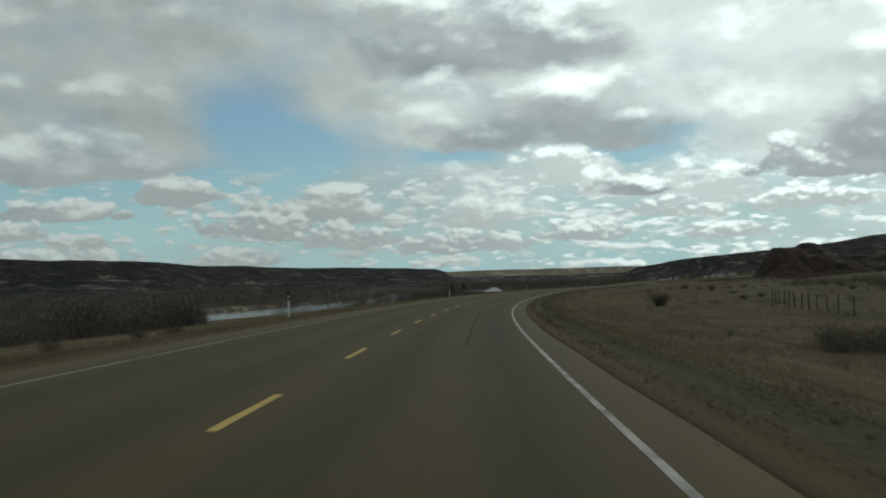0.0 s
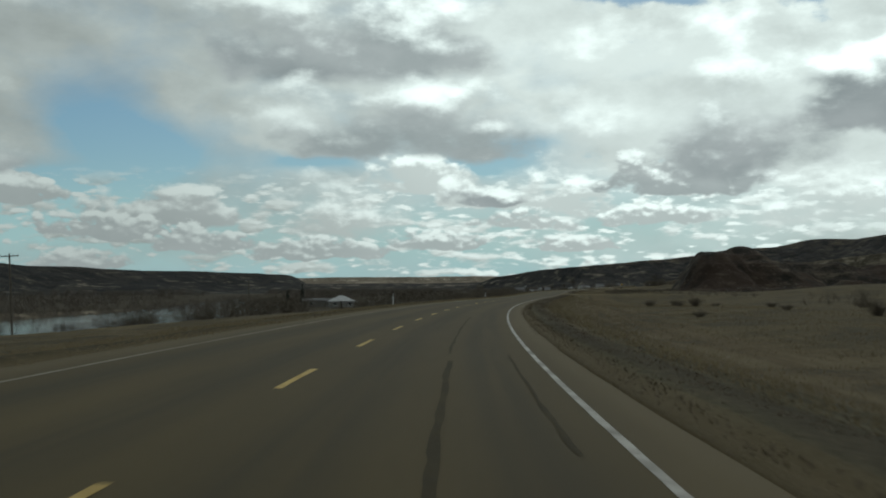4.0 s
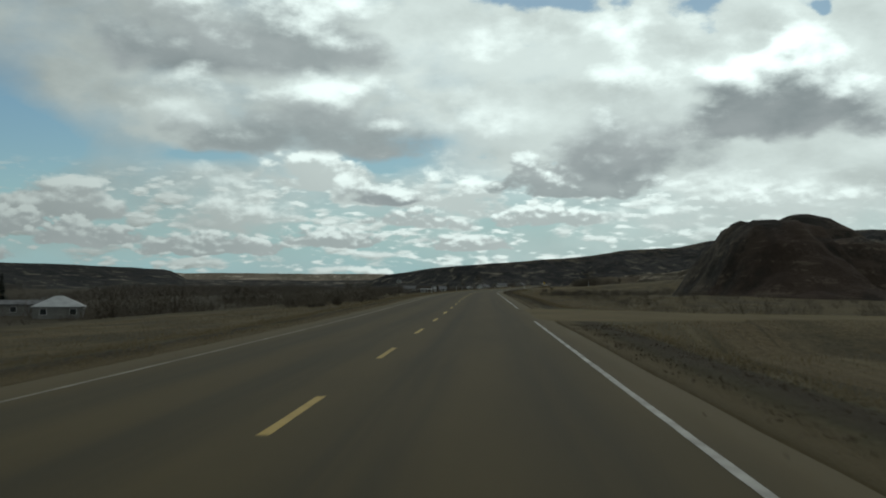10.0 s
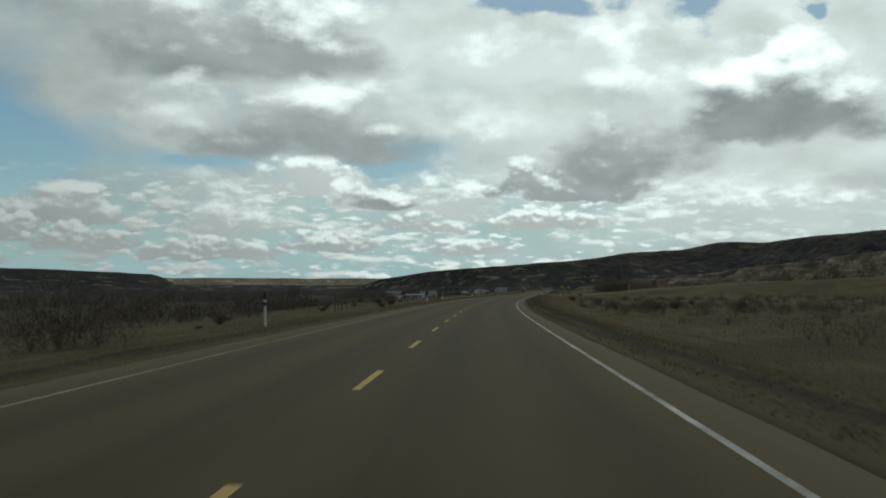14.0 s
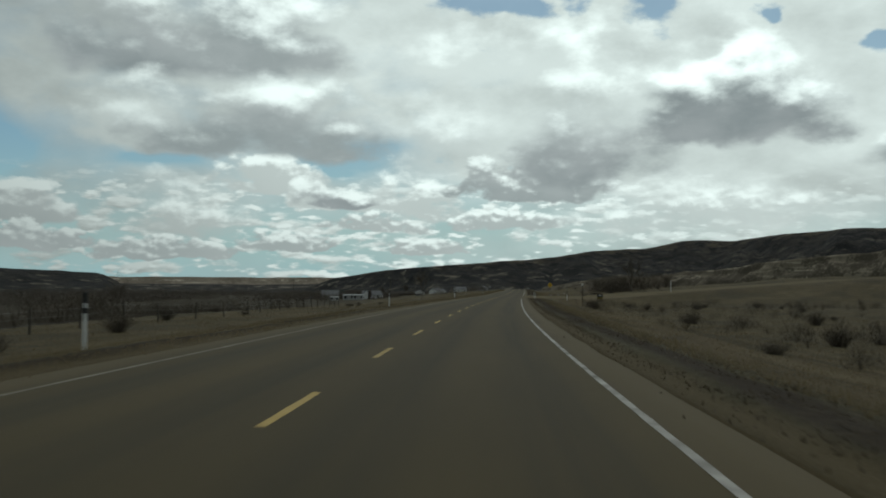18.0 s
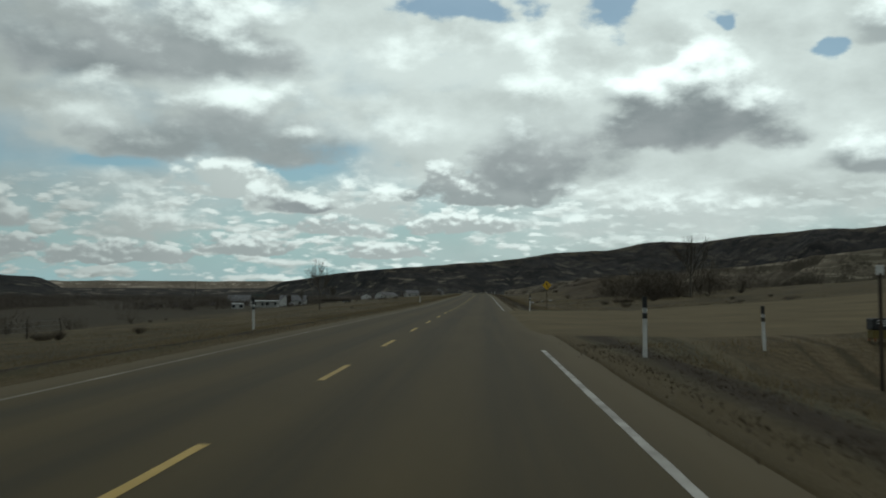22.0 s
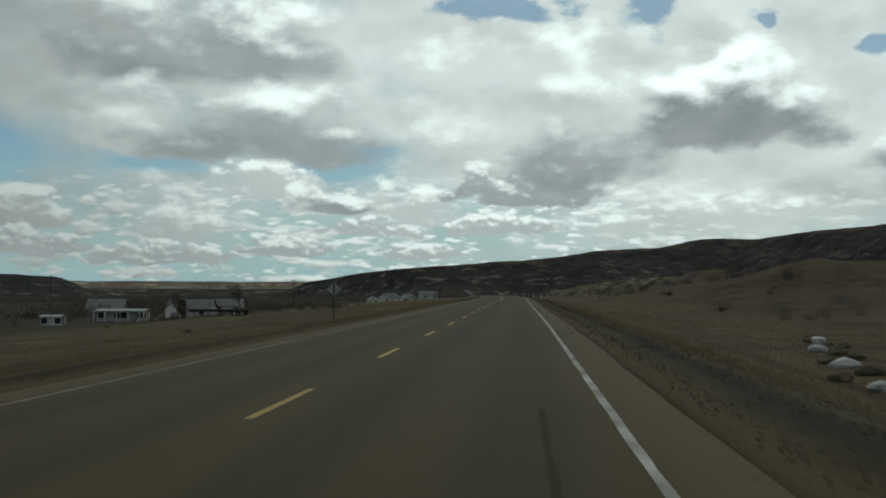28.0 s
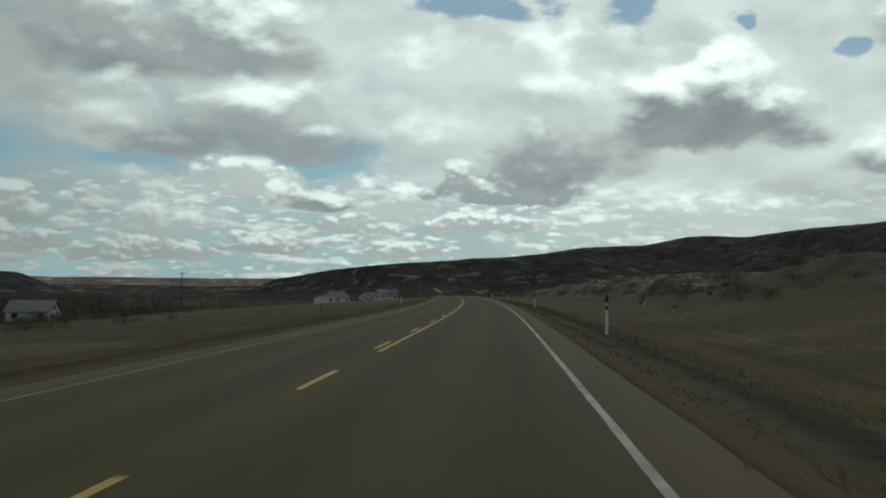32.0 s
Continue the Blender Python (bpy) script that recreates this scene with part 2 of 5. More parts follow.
def spots(items):
    """Sum of soft ellipses on the sky: azimuth, elevation, half widths, weight."""
    total = None
    for a, e, ra, re, w in items:
        q = g.vec("MULTIPLY", g.vec("SUBTRACT", CLOUD_AT, (a, e, 0.0)), (1 / ra, 1 / re, 0.0))
        v = g.mul(g.math("EXPONENT", g.mul(g.vec("DOT_PRODUCT", q, q), -1.0)), w)
        total = v if total is None else g.add(total, v)
    return total


# clouds: azimuth, elevation of the flat base, half width, height, softness, greyness of the underside
HIGH = [(20.0, 13.68, 12.2, 4.95, 1.20, 0.42), (-7.4, 14.12, 9.7, 3.70, 1.00, 0.00), (-2.8, 13.11, 12.4, 5.90, 0.80, 0.95), (-5.8, 13.57, 7.8, 4.24, 0.70, 0.85), (-21.2, 12.93, 10.9, 4.10, 1.00, 0.05), (-18.5, 7.74, 6.3, 4.54, 1.50, 0.45), (-32.0, 10.00, 10.4, 5.95, 1.00, 0.00), (-25.8, 7.72, 8.5, 6.12, 0.80, 0.95), (-33.9, 9.30, 7.8, 5.62, 0.60, 1.00), (-44.1, 7.17, 3.3, 2.99, 0.70, 0.85), (-44.4, 14.07, 3.1, 2.59, 0.80, 0.70), (22.5, 10.35, 8.4, 2.22, 0.90, 0.45), (-0.8, 8.94, 4.6, 3.87, 0.70, 0.10), (-7.0, 8.71, 9.2, 4.79, 0.70, 0.85), (20.8, 6.82, 7.8, 3.19, 0.60, 0.75)]
MIDDLE = [(-2.4, 3.59, 6.2, 3.78, 1.00, 0.15), (-15.3, 4.99, 5.2, 3.01, 0.60, 0.20), (-7.4, 6.27, 4.6, 2.27, 0.40, 0.20), (-22.3, 6.11, 5.3, 3.11, 0.35, 0.80), (-32.5, 4.04, 9.4, 2.90, 1.20, 0.15), (-9.8, 5.20, 1.6, 2.01, 0.50, 0.10), (-11.2, 5.17, 2.7, 1.42, 0.60, 1.00), (7.1, 4.21, 5.7, 2.35, 0.40, 0.40), (15.1, 5.21, 2.8, 1.77, 0.25, 0.45), (20.9, 4.39, 3.5, 1.41, 0.25, 0.55)]
LOW = [(10.0, 3.40, 4.8, 1.49, 0.35, 0.50), (5.2, 2.62, 3.4, 1.44, 0.30, 0.55), (-13.1, 3.82, 4.1, 1.09, 0.50, 0.45), (23.1, 3.23, 1.8, 1.21, 0.25, 0.50), (17.8, 4.13, 0.9, 0.69, 0.30, 0.50), (20.0, 2.56, 1.9, 1.18, 0.30, 0.50), (20.7, 1.56, 4.9, 1.23, 0.40, 0.45), (11.6, 1.64, 3.6, 1.36, 0.40, 0.50), (-3.4, 2.13, 2.4, 0.99, 0.30, 0.50), (-8.6, 2.67, 3.4, 1.04, 0.40, 0.50), (-16.5, 2.59, 3.0, 0.95, 0.40, 0.50), (-0.8, 2.18, 4.1, 1.12, 0.35, 0.50), (-21.1, 3.97, 4.3, 1.12, 0.50, 0.45)]
# where blue shows between them: azimuth, elevation, half widths, weight
HOLES = [(10.5, 9.4, 2.7, 2.48, 1.1), (6.8, 7.8, 3.0, 1.25, 0.9), (11.6, 5.9, 3.0, 1.12, 1.0), (21.6, 6.0, 5.9, 0.92, 1.0), (16.9, 3.7, 5.3, 0.73, 0.7), (-1.4, 7.7, 3.1, 0.79, 1.0), (-11.6, 7.7, 2.8, 0.86, 0.9), (-10.7, 7.2, 1.0, 0.46, 0.7), (-13.1, 8.3, 2.6, 0.66, 0.7), (8.9, 8.6, 2.0, 0.99, 0.5)]
GAPS = [(-30.1, 16.1, 2.0, 1.49, 1.0), (-20.8, 16.9, 4.3, 0.92, 0.9), (-41.4, 13.7, 1.0, 0.66, 1.0), (-36.4, 15.1, 0.6, 0.46, 0.8)]

# brighter towards the hidden sun
sunward = g.vec("DOT_PRODUCT", way, (-math.sin(SUN_AZ) * math.cos(radians(20)), math.cos(SUN_AZ) * math.cos(radians(20)), math.sin(radians(20))))
glow = g.ramp(sunward, 0.72, 0.99, 0.62, 1.22)
glow = g.mul(glow, g.ramp(el0, 2.0, 10.0, 0.82, 1.03))
white = g.vec("MULTIPLY", (0.835, 0.97, 0.935), g.xyz(glow, glow, glow))


def dimmed(k):
    return g.vec("MULTIPLY", white, (k, k, k))


fine_n, fine_l = relief(0.85, 2.0, 0.22)
mid_n, mid_l = relief(0.36, 5.0, 0.55)
big_n, big_l = relief(0.17, 9.0, 1.1)
wisp = g.noise(g.xyz(g.mul(az, 0.16), g.mul(el, 0.30), 5.0), 1.0, 6.0, 0.55)
under = g.mix(g.ramp(wisp, 0.3, 0.7), (0.235, 0.282, 0.29), (0.34, 0.39, 0.395))

blue = g.mix(1.0, sky.outputs[0], (0.050, 0.064, 0.062), blend="MULTIPLY")
air = g.mix(g.ramp(el0, 0.0, 8.0, 0.85, 0.0), blue, (0.29, 0.49, 0.54))
# a milky veil over most of the sky
milky = g.add(g.ramp(el0, 3.5, 8.0, 0.22, 0.95), g.mul(g.sub(wisp, 0.5), 1.3))
milky = g.math("ADD", milky, g.sub(g.ramp(az0, -14.0, -34.0, 0.0, 0.6), g.mul(spots(HOLES), 1.15)), clamp=True)
veil_tone = g.mix(g.math("ADD", g.mul(big_l, 2.0), 0.5, clamp=True), dimmed(0.53), dimmed(0.76))
cloudy = g.mix(milky, air, veil_tone)

# small cumulus that crowd towards the horizon
for seed, size, least, k in ((3.0, 0.34, -0.012, 0.76), (8.0, 0.62, 0.012, 0.84)):
    low_n, low_l = relief(size, seed, 0.20, 3.2)
    mask = g.mul(g.ramp(el0, 5.2, 7.5, 1.0, 0.0), g.ramp(az0, -42.0, -22.0, 0.25, 1.0))
    tone = g.mix(g.math("ADD", g.mul(low_l, 3.2), 0.66, clamp=True), dimmed(0.62 * k), dimmed(1.22 * k))
    cloudy = g.mix(g.mul(g.ramp(g.add(low_n, g.ramp(az0, 0.0, 20.0, 0.0, -0.03)), least, least + 0.12), mask), cloudy, tone)


def cumulus(under_it, items, n, l, ragged, lift):
    """Lays single clouds over the sky: a flat grey base and a domed, lit head."""
    for a, e, ra, h, loose, dark in items:
        x, y, _ = g.split(g.vec("MULTIPLY", g.vec("SUBTRACT", CLOUD_AT, (a, e, 0.0)), (1 / ra, 1 / h, 0.0)))
        yy = g.math("MAXIMUM", y, g.mul(y, -3.5))
        r = g.math("MULTIPLY_ADD", yy, yy, g.mul(x, x))
        body = g.sub(g.math("MULTIPLY_ADD", n, ragged, 0.85), r)
        top = g.math("ADD", g.math("MULTIPLY_ADD", l, lift, g.mul(n, 0.65)), y)
        tone = g.mix(g.ramp(top, 0.10, 0.82), g.mix(dark, dimmed(0.70), under), dimmed(1.06))
        under_it = g.mix(g.ramp(body, 0.0, loose), under_it, tone)
    return under_it


cloudy = cumulus(cloudy, MIDDLE, g.math("MULTIPLY_ADD", fine_n, 0.4, mid_n), g.math("MULTIPLY_ADD", fine_l, 0.6, mid_l), 2.0, 1.5)
cloudy = cumulus(cloudy, LOW, fine_n, fine_l, 2.2, 1.8)
cloudy = cumulus(cloudy, HIGH, g.math("MULTIPLY_ADD", mid_n, 0.45, big_n), g.math("MULTIPLY_ADD", mid_l, 0.5, big_l), 2.0, 0.9)
gap = g.math("MULTIPLY_ADD", mid_n, -1.6, spots(GAPS))
cloudy = g.mix(g.ramp(gap, 0.36, 0.72, 0.0, 0.85), cloudy, blue)
cloudy = g.mix(g.ramp(el0, 19.0, 34.0, 0.0, 0.9), cloudy, under)
bg = g.node("ShaderNodeBackground")
g.put(bg.inputs["Color"], cloudy)
bg.inputs["Strength"].default_value = 1.0
g.t.links.new(bg.outputs[0], g.node("ShaderNodeOutputWorld").inputs["Surface"])

sun = new("sun", bpy.data.lights.new("sun", "SUN"))
sun.data.energy, sun.data.angle, sun.data.color = 0.5, radians(12), (1.0, 0.95, 0.88)
sun.matrix_world = look((0, 0, 60), (math.sin(SUN_AZ) * math.cos(SUN_EL) * 40, -math.cos(SUN_AZ) * math.cos(SUN_EL) * 40, 60 - math.sin(SUN_EL) * 40))


# ======== materials ========
def material(name, tones, scale=1.0, rough=0.9, bump=0.3, fine=18.0, metal=0.0, random_tone=0.0, bump_size=0.02, spec=0.3):
    """A worn surface of two tones, mottled at two scales, with fine relief. scale: metres of the large mottling."""
    m = bpy.data.materials.new(name)
    m.use_nodes = True
    k = Graph(m.node_tree)
    co = k.node("ShaderNodeTexCoord").outputs["Object"]
    big = k.noise(co, 1.0 / scale, 4, 0.6)
    small = k.noise(co, fine / scale, 3, 0.6)
    f = k.math("ADD", k.mul(k.sub(big, 0.5), 2.2), k.add(k.mul(k.sub(small, 0.5), 0.8), 0.5), clamp=True)
    col = k.mix(f, tones[0], tones[1])
    if random_tone:
        rnd = k.node("ShaderNodeObjectInfo").outputs["Random"]
        col = k.mix(1.0, col, k.xyz(*[k.ramp(rnd, 0, 1, 1 - random_tone, 1 + random_tone, False)] * 3), blend="MULTIPLY")
    p = k.node("ShaderNodeBsdfPrincipled")
    k.put(p.inputs["Base Color"], col)
    k.put(p.inputs["Roughness"], k.ramp(small, 0.3, 0.7, rough - 0.08, min(1, rough + 0.08)))
    p.inputs["Metallic"].default_value = metal
    p.inputs["Specular IOR Level"].default_value = spec
    b = k.node("ShaderNodeBump")
    b.inputs["Strength"].default_value, b.inputs["Distance"].default_value = bump, bump_size
    k.put(b.inputs["Height"], small)
    k.t.links.new(b.outputs[0], p.inputs["Normal"])
    k.t.links.new(p.outputs[0], k.node("ShaderNodeOutputMaterial").inputs["Surface"])
    return m


def finish(m, k, col, rough, height=None, bump=0.4, size=0.02, spec=0.25):
    p = k.node("ShaderNodeBsdfPrincipled")
    k.put(p.inputs["Base Color"], col)
    k.put(p.inputs["Roughness"], rough)
    p.inputs["Specular IOR Level"].default_value = spec
    if height is not None:
        b = k.node("ShaderNodeBump")
        b.inputs["Strength"].default_value, b.inputs["Distance"].default_value = bump, size
        k.put(b.inputs["Height"], height)
        k.t.links.new(b.outputs[0], p.inputs["Normal"])
    k.t.links.new(p.outputs[0], k.node("ShaderNodeOutputMaterial").inputs["Surface"])
    return m


def asphalt_material():
    m = bpy.data.materials.new("worn_asphalt")
    m.use_nodes = True
    k = Graph(m.node_tree)
    d, s, _ = k.split(k.node("ShaderNodeUVMap", uv_map="road").outputs[0])
    co = k.xyz(d, s, 0.0)
    grit = k.noise(co, 60.0, 3, 0.7)
    blot = k.noise(k.vec("MULTIPLY", co, (0.9, 0.12, 1)), 1.0, 5, 0.6)
    large = k.noise(k.vec("MULTIPLY", co, (0.25, 0.02, 1)), 1.0, 3, 0.5)
    streak = k.noise(k.vec("MULTIPLY", co, (3.0, 0.05, 1)), 1.0, 3, 0.6)
    lane = k.math("ABSOLUTE", d)
    track = k.add(k.ramp(k.math("ABSOLUTE", k.sub(lane, 0.95)), 0.15, 0.75, 1.0, 0.0), k.ramp(k.math("ABSOLUTE", k.sub(lane, 2.75)), 0.15, 0.75, 1.0, 0.0))
    base = k.mix(k.math("ADD", k.mul(k.sub(blot, 0.5), 1.6), k.add(k.mul(k.sub(grit, 0.5), 0.9), 0.5), clamp=True), (0.056, 0.0430, 0.0175), (0.085, 0.064, 0.0255))
    base = k.mix(k.mul(track, k.ramp(streak, 0.3, 0.7, 0.35, 0.85)), base, (0.039, 0.0320, 0.0155))
    base = k.mix(k.ramp(large, 0.35, 0.7, 0.0, 0.4), base, (0.051, 0.0400, 0.0180))
    dusty = k.ramp(k.add(lane, k.mul(k.sub(blot, 0.5), 0.8)), 3.5, 4.3)
    base = k.mix(k.mul(dusty, 0.85), base, (0.098, 0.0755, 0.037))
    return finish(m, k, base, k.ramp(grit, 0.3, 0.7, 0.8, 0.97), grit, 0.35, 0.006, 0.2)


def ground_material():
    m = bpy.data.materials.new("dry_prairie_ground")
    m.use_nodes = True
    k = Graph(m.node_tree)
    d, s, _ = k.split(k.node("ShaderNodeUVMap", uv_map="road").outputs[0])
    co = k.xyz(d, s, 0.0)
    a = k.math("ABSOLUTE", d)
    n_big = k.noise(co, 0.035, 4, 0.55)
    n_mid = k.noise(co, 0.22, 5, 0.65)
    n_long = k.noise(k.vec("MULTIPLY", co, (0.35, 0.05, 1)), 1.0, 4, 0.6)
    n_fine = k.noise(co, 4.0, 5, 0.7)
    n_grit = k.noise(co, 26.0, 3, 0.7)
    tan = k.mix(k.ramp(n_fine, 0.3, 0.7), (0.080, 0.063, 0.035), (0.168, 0.132, 0.074))
    brown = k.mix(k.ramp(n_fine, 0.3, 0.7), (0.042, 0.035, 0.0185), (0.104, 0.084, 0.045))
    col = k.mix(k.ramp(n_mid, 0.40, 0.62), tan, brown)
    col = k.mix(k.ramp(n_big, 0.45, 0.62, 0.0, 0.8), col, brown)
    pale = k.mul(k.ramp(n_mid, 0.60, 0.72), k.ramp(n_big, 0.4, 0.6, 1.0, 0.0))
    col = k.mix(k.mul(pale, 0.6), col, (0.19, 0.165, 0.115))
    shrub = k.ramp(k.add(d, k.mul(k.sub(n_mid, 0.5), 30.0)), -80.0, -34.0, 0.75, 0.0)
    col = k.mix(shrub, col, (0.036, 0.031, 0.023))
    green = k.mix(k.ramp(n_fine, 0.3, 0.7), (0.056, 0.053, 0.030), (0.112, 0.100, 0.060))
    verge = k.ramp(k.add(a, k.mul(k.sub(n_long, 0.5), 6.0)), 8.0, 12.0, 1.0, 0.0)
    col = k.mix(k.mul(verge, 0.75), col, green)
    col = k.mix(k.mul(k.ramp(k.add(d, k.mul(k.sub(n_mid, 0.5), 14.0)), 13.0, 19.0), k.ramp(n_long, 0.35, 0.6, 0.25, 0.75)), col, k.mix(k.ramp(n_fine, 0.3, 0.7), (0.052, 0.042, 0.022), (0.120, 0.095, 0.052)))
    band = k.ramp(k.math("ABSOLUTE", k.sub(k.add(d, k.mul(k.sub(n_long, 0.5), 7.0)), 11.0)), 1.2, 4.2, 0.7, 0.0)
    col = k.mix(band, col, k.mix(k.ramp(n_fine, 0.3, 0.7), (0.074, 0.055, 0.030), (0.138, 0.104, 0.058)))
    swath = k.noise(k.vec("MULTIPLY", co, (0.9, 0.02, 1)), 1.0, 3, 0.6)
    near = k.ramp(a, 12.0, 18.0, 1.0, 0.0)
    col = k.mix(k.mul(k.ramp(swath, 0.52, 0.62, 0.0, 0.75), near), col, (0.046, 0.038, 0.020))
    col = k.mix(k.mul(k.ramp(swath, 0.46, 0.36, 0.0, 0.6), near), col, (0.150, 0.122, 0.072))
    n_patch = k.noise(k.vec("MULTIPLY", co, (0.13, 0.07, 1)), 1.0, 5, 0.62)
    col = k.mix(k.mul(k.ramp(n_patch, 0.49, 0.59, 0.0, 0.66), k.ramp(a, 7.0, 10.0)), col, k.mix(k.ramp(n_fine, 0.3, 0.7), (0.034, 0.029, 0.018), (0.078, 0.064, 0.040)))
    dark_edge = k.mul(k.ramp(k.math("ABSOLUTE", k.sub(k.add(a, k.mul(k.sub(n_long, 0.5), 1.4)), k.ramp(d, -1.0, 1.0, 5.15, 5.65))), 0.15, k.ramp(d, -1.0, 1.0, 0.40, 0.80), 1.0, 0.0), k.ramp(s, 150.0, 420.0, 0.5, 0.9))
    col = k.mix(dark_edge, col, k.mix(k.ramp(n_fine, 0.3, 0.7), (0.022, 0.016, 0.011), (0.052, 0.038, 0.025)))
    clay = k.mul(k.mul(k.ramp(s, 805.0, 850.0), k.ramp(k.add(d, k.mul(k.sub(n_mid, 0.5), 12.0)), 22.0, 30.0)), k.ramp(d, 120.0, 180.0, 0.85, 0.0))
    col = k.mix(k.mul(clay, k.ramp(n_patch, 0.40, 0.56, 0.55, 1.0)), col, k.mix(k.ramp(n_mid, 0.38, 0.62), (0.036, 0.026, 0.019), (0.086, 0.066, 0.044)))
    gravel = k.ramp(k.add(a, k.mul(k.sub(n_mid, 0.5), 0.4)), 4.85, 5.15, 1.0, 0.0)
    col = k.mix(gravel, col, k.mix(k.ramp(n_grit, 0.3, 0.7), (0.070, 0.055, 0.030), (0.130, 0.102, 0.056)))
    return finish(m, k, col, 0.95, k.add(n_fine, k.mul(n_grit, 0.5)), 0.8, 0.08, 0.1)


def badlands_material(name, dark, light, red=(0.12, 0.06, 0.042), band=3.0, red_amount=0.0, mottling=14.0, light_amount=0.5, low=None, grassy=None):
    """Eroded clay: layers by height, broken by gullies and brush."""
    m = bpy.data.materials.new(name)
    m.use_nodes = True
    k = Graph(m.node_tree)
    co = k.node("ShaderNodeTexCoord").outputs["Object"]
    x, y, z = k.split(co)
    big = k.noise(co, 1.0 / (mottling * 5), 4, 0.6)
    mid = k.noise(co, 1.0 / mottling, 5, 0.65)
    fine = k.noise(co, 9.0 / mottling, 4, 0.7)
    zz = k.add(z, k.mul(k.sub(mid, 0.5), band * 0.3))
    layer = k.noise(k.xyz(k.mul(x, 0.55 / mottling), k.mul(y, 0.55 / mottling), k.mul(zz, 2.4 / band)), 1.0, 3.0, 0.6)
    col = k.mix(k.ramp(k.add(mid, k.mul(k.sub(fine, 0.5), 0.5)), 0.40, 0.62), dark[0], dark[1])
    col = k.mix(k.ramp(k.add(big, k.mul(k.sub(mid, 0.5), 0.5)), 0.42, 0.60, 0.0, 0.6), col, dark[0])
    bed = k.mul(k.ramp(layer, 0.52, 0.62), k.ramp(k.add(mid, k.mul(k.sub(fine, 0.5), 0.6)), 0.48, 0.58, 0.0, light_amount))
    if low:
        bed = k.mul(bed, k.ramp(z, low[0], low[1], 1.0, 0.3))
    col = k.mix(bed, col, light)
    if red_amount:
        col = k.mix(k.mul(k.ramp(k.add(big, k.mul(k.sub(mid, 0.5), 0.7)), 0.4, 0.6), red_amount), col, red)
    if grassy:
        share = k.split(k.node("ShaderNodeUVMap", uv_map="road").outputs[0])[1]
        level = k.split(k.node("ShaderNodeNewGeometry").outputs["Normal"])[2]
        flat = k.ramp(k.add(share, k.mul(k.sub(mid, 0.5), 0.22)), grassy[0], grassy[1], 0.0, grassy[2])
        flat = k.mul(flat, k.ramp(level, 0.86, 0.97))
        col = k.mix(flat, col, k.mix(k.ramp(fine, 0.3, 0.7), (0.085, 0.066, 0.036), (0.165, 0.130, 0.073)))
    return finish(m, k, col, 0.95, k.add(mid, k.mul(fine, 0.6)), 0.9, mottling * 0.05, 0.1)


M_ASPHALT = asphalt_material()
M_GROUND = ground_material()
# ridge and mesa: distance haze is tinted into the dark clay tones as blue-grey
M_RIDGE = badlands_material("hazy_valley_wall_clay", ((0.009, 0.010, 0.0108), (0.044, 0.040, 0.033)), (0.19, 0.165, 0.125), band=20, mottling=30, light_amount=0.85, low=(22.0, 85.0), grassy=(0.93, 1.02, 0.5))
M_MESA = badlands_material("hazy_mesa_clay", ((0.012, 0.013, 0.0135), (0.040, 0.037, 0.031)), (0.20, 0.175, 0.135), band=13, mottling=70, light_amount=0.8, low=(18.0, 80.0))
M_BUTTE = badlands_material("butte_clay", ((0.017, 0.015, 0.012), (0.056, 0.046, 0.034)), (0.15, 0.125, 0.095), red=(0.080, 0.045, 0.031), band=2.2, mottling=7, red_amount=0.28, light_amount=0.4)
M_BADLANDS = badlands_material("far_badlands_clay", ((0.022, 0.021, 0.020), (0.065, 0.057, 0.047)), (0.24, 0.21, 0.165), band=26, mottling=55, light_amount=0.75)
# the far plateau's tan is raised: sunlight is put into its colour
M_PLATEAU = badlands_material("far_sunlit_plateau_clay", ((0.15, 0.125, 0.095), (0.30, 0.255, 0.195)), (0.48, 0.42, 0.34), band=16, mottling=120, light_amount=0.9)
M_CLAY = badlands_material("pale_clay_bank", ((0.075, 0.063, 0.046), (0.20, 0.170, 0.125)), (0.33, 0.285, 0.215), band=2.4, mottling=8, light_amount=0.9)
M_GRAVEL = material("packed_gravel", ((0.086, 0.067, 0.033), (0.142, 0.111, 0.057)), 3.0, 0.97, 0.7, 30, spec=0.1)
M_YELLOW = material("worn_yellow_paint", ((0.34, 0.225, 0.048), (0.46, 0.32, 0.085)), 0.6, 0.7, 0.3, 12, random_tone=0.15)
M_WHITE_LINE = material("worn_white_paint", ((0.10, 0.094, 0.075), (0.46, 0.45, 0.41)), 0.9, 0.7, 0.3, 10)
M_DUSTY_LINE = material("dusty_white_paint", ((0.10, 0.085, 0.055), (0.27, 0.25, 0.20)), 1.6, 0.8, 0.3, 12)
M_TAR = material("crack_sealing_tar", ((0.038, 0.032, 0.019), (0.054, 0.043, 0.021)), 0.8, 0.92, 0.3, 10, spec=0.1)
M_TWIG_DARK = material("dark_bare_twigs", ((0.058, 0.048, 0.040), (0.130, 0.108, 0.086)), 2.5, 0.95, 0.2, 8, random_tone=0.2)
M_TWIG = material("bare_twigs", ((0.054, 0.044, 0.033), (0.130, 0.106, 0.078)), 2.5, 0.95, 0.2, 8, random_tone=0.25)
M_TWIG_PALE = material("bare_pale_twigs", ((0.065, 0.055, 0.042), (0.125, 0.105, 0.080)), 2.5, 0.95, 0.2, 8, random_tone=0.25)
M_BARK = material("grey_bark", ((0.075, 0.064, 0.052), (0.15, 0.13, 0.105)), 0.7, 0.95, 0.6, 10)
M_STRAW = material("dry_grass_blades", ((0.13, 0.105, 0.062), (0.235, 0.188, 0.112)), 9.0, 0.9, 0.1, 3)
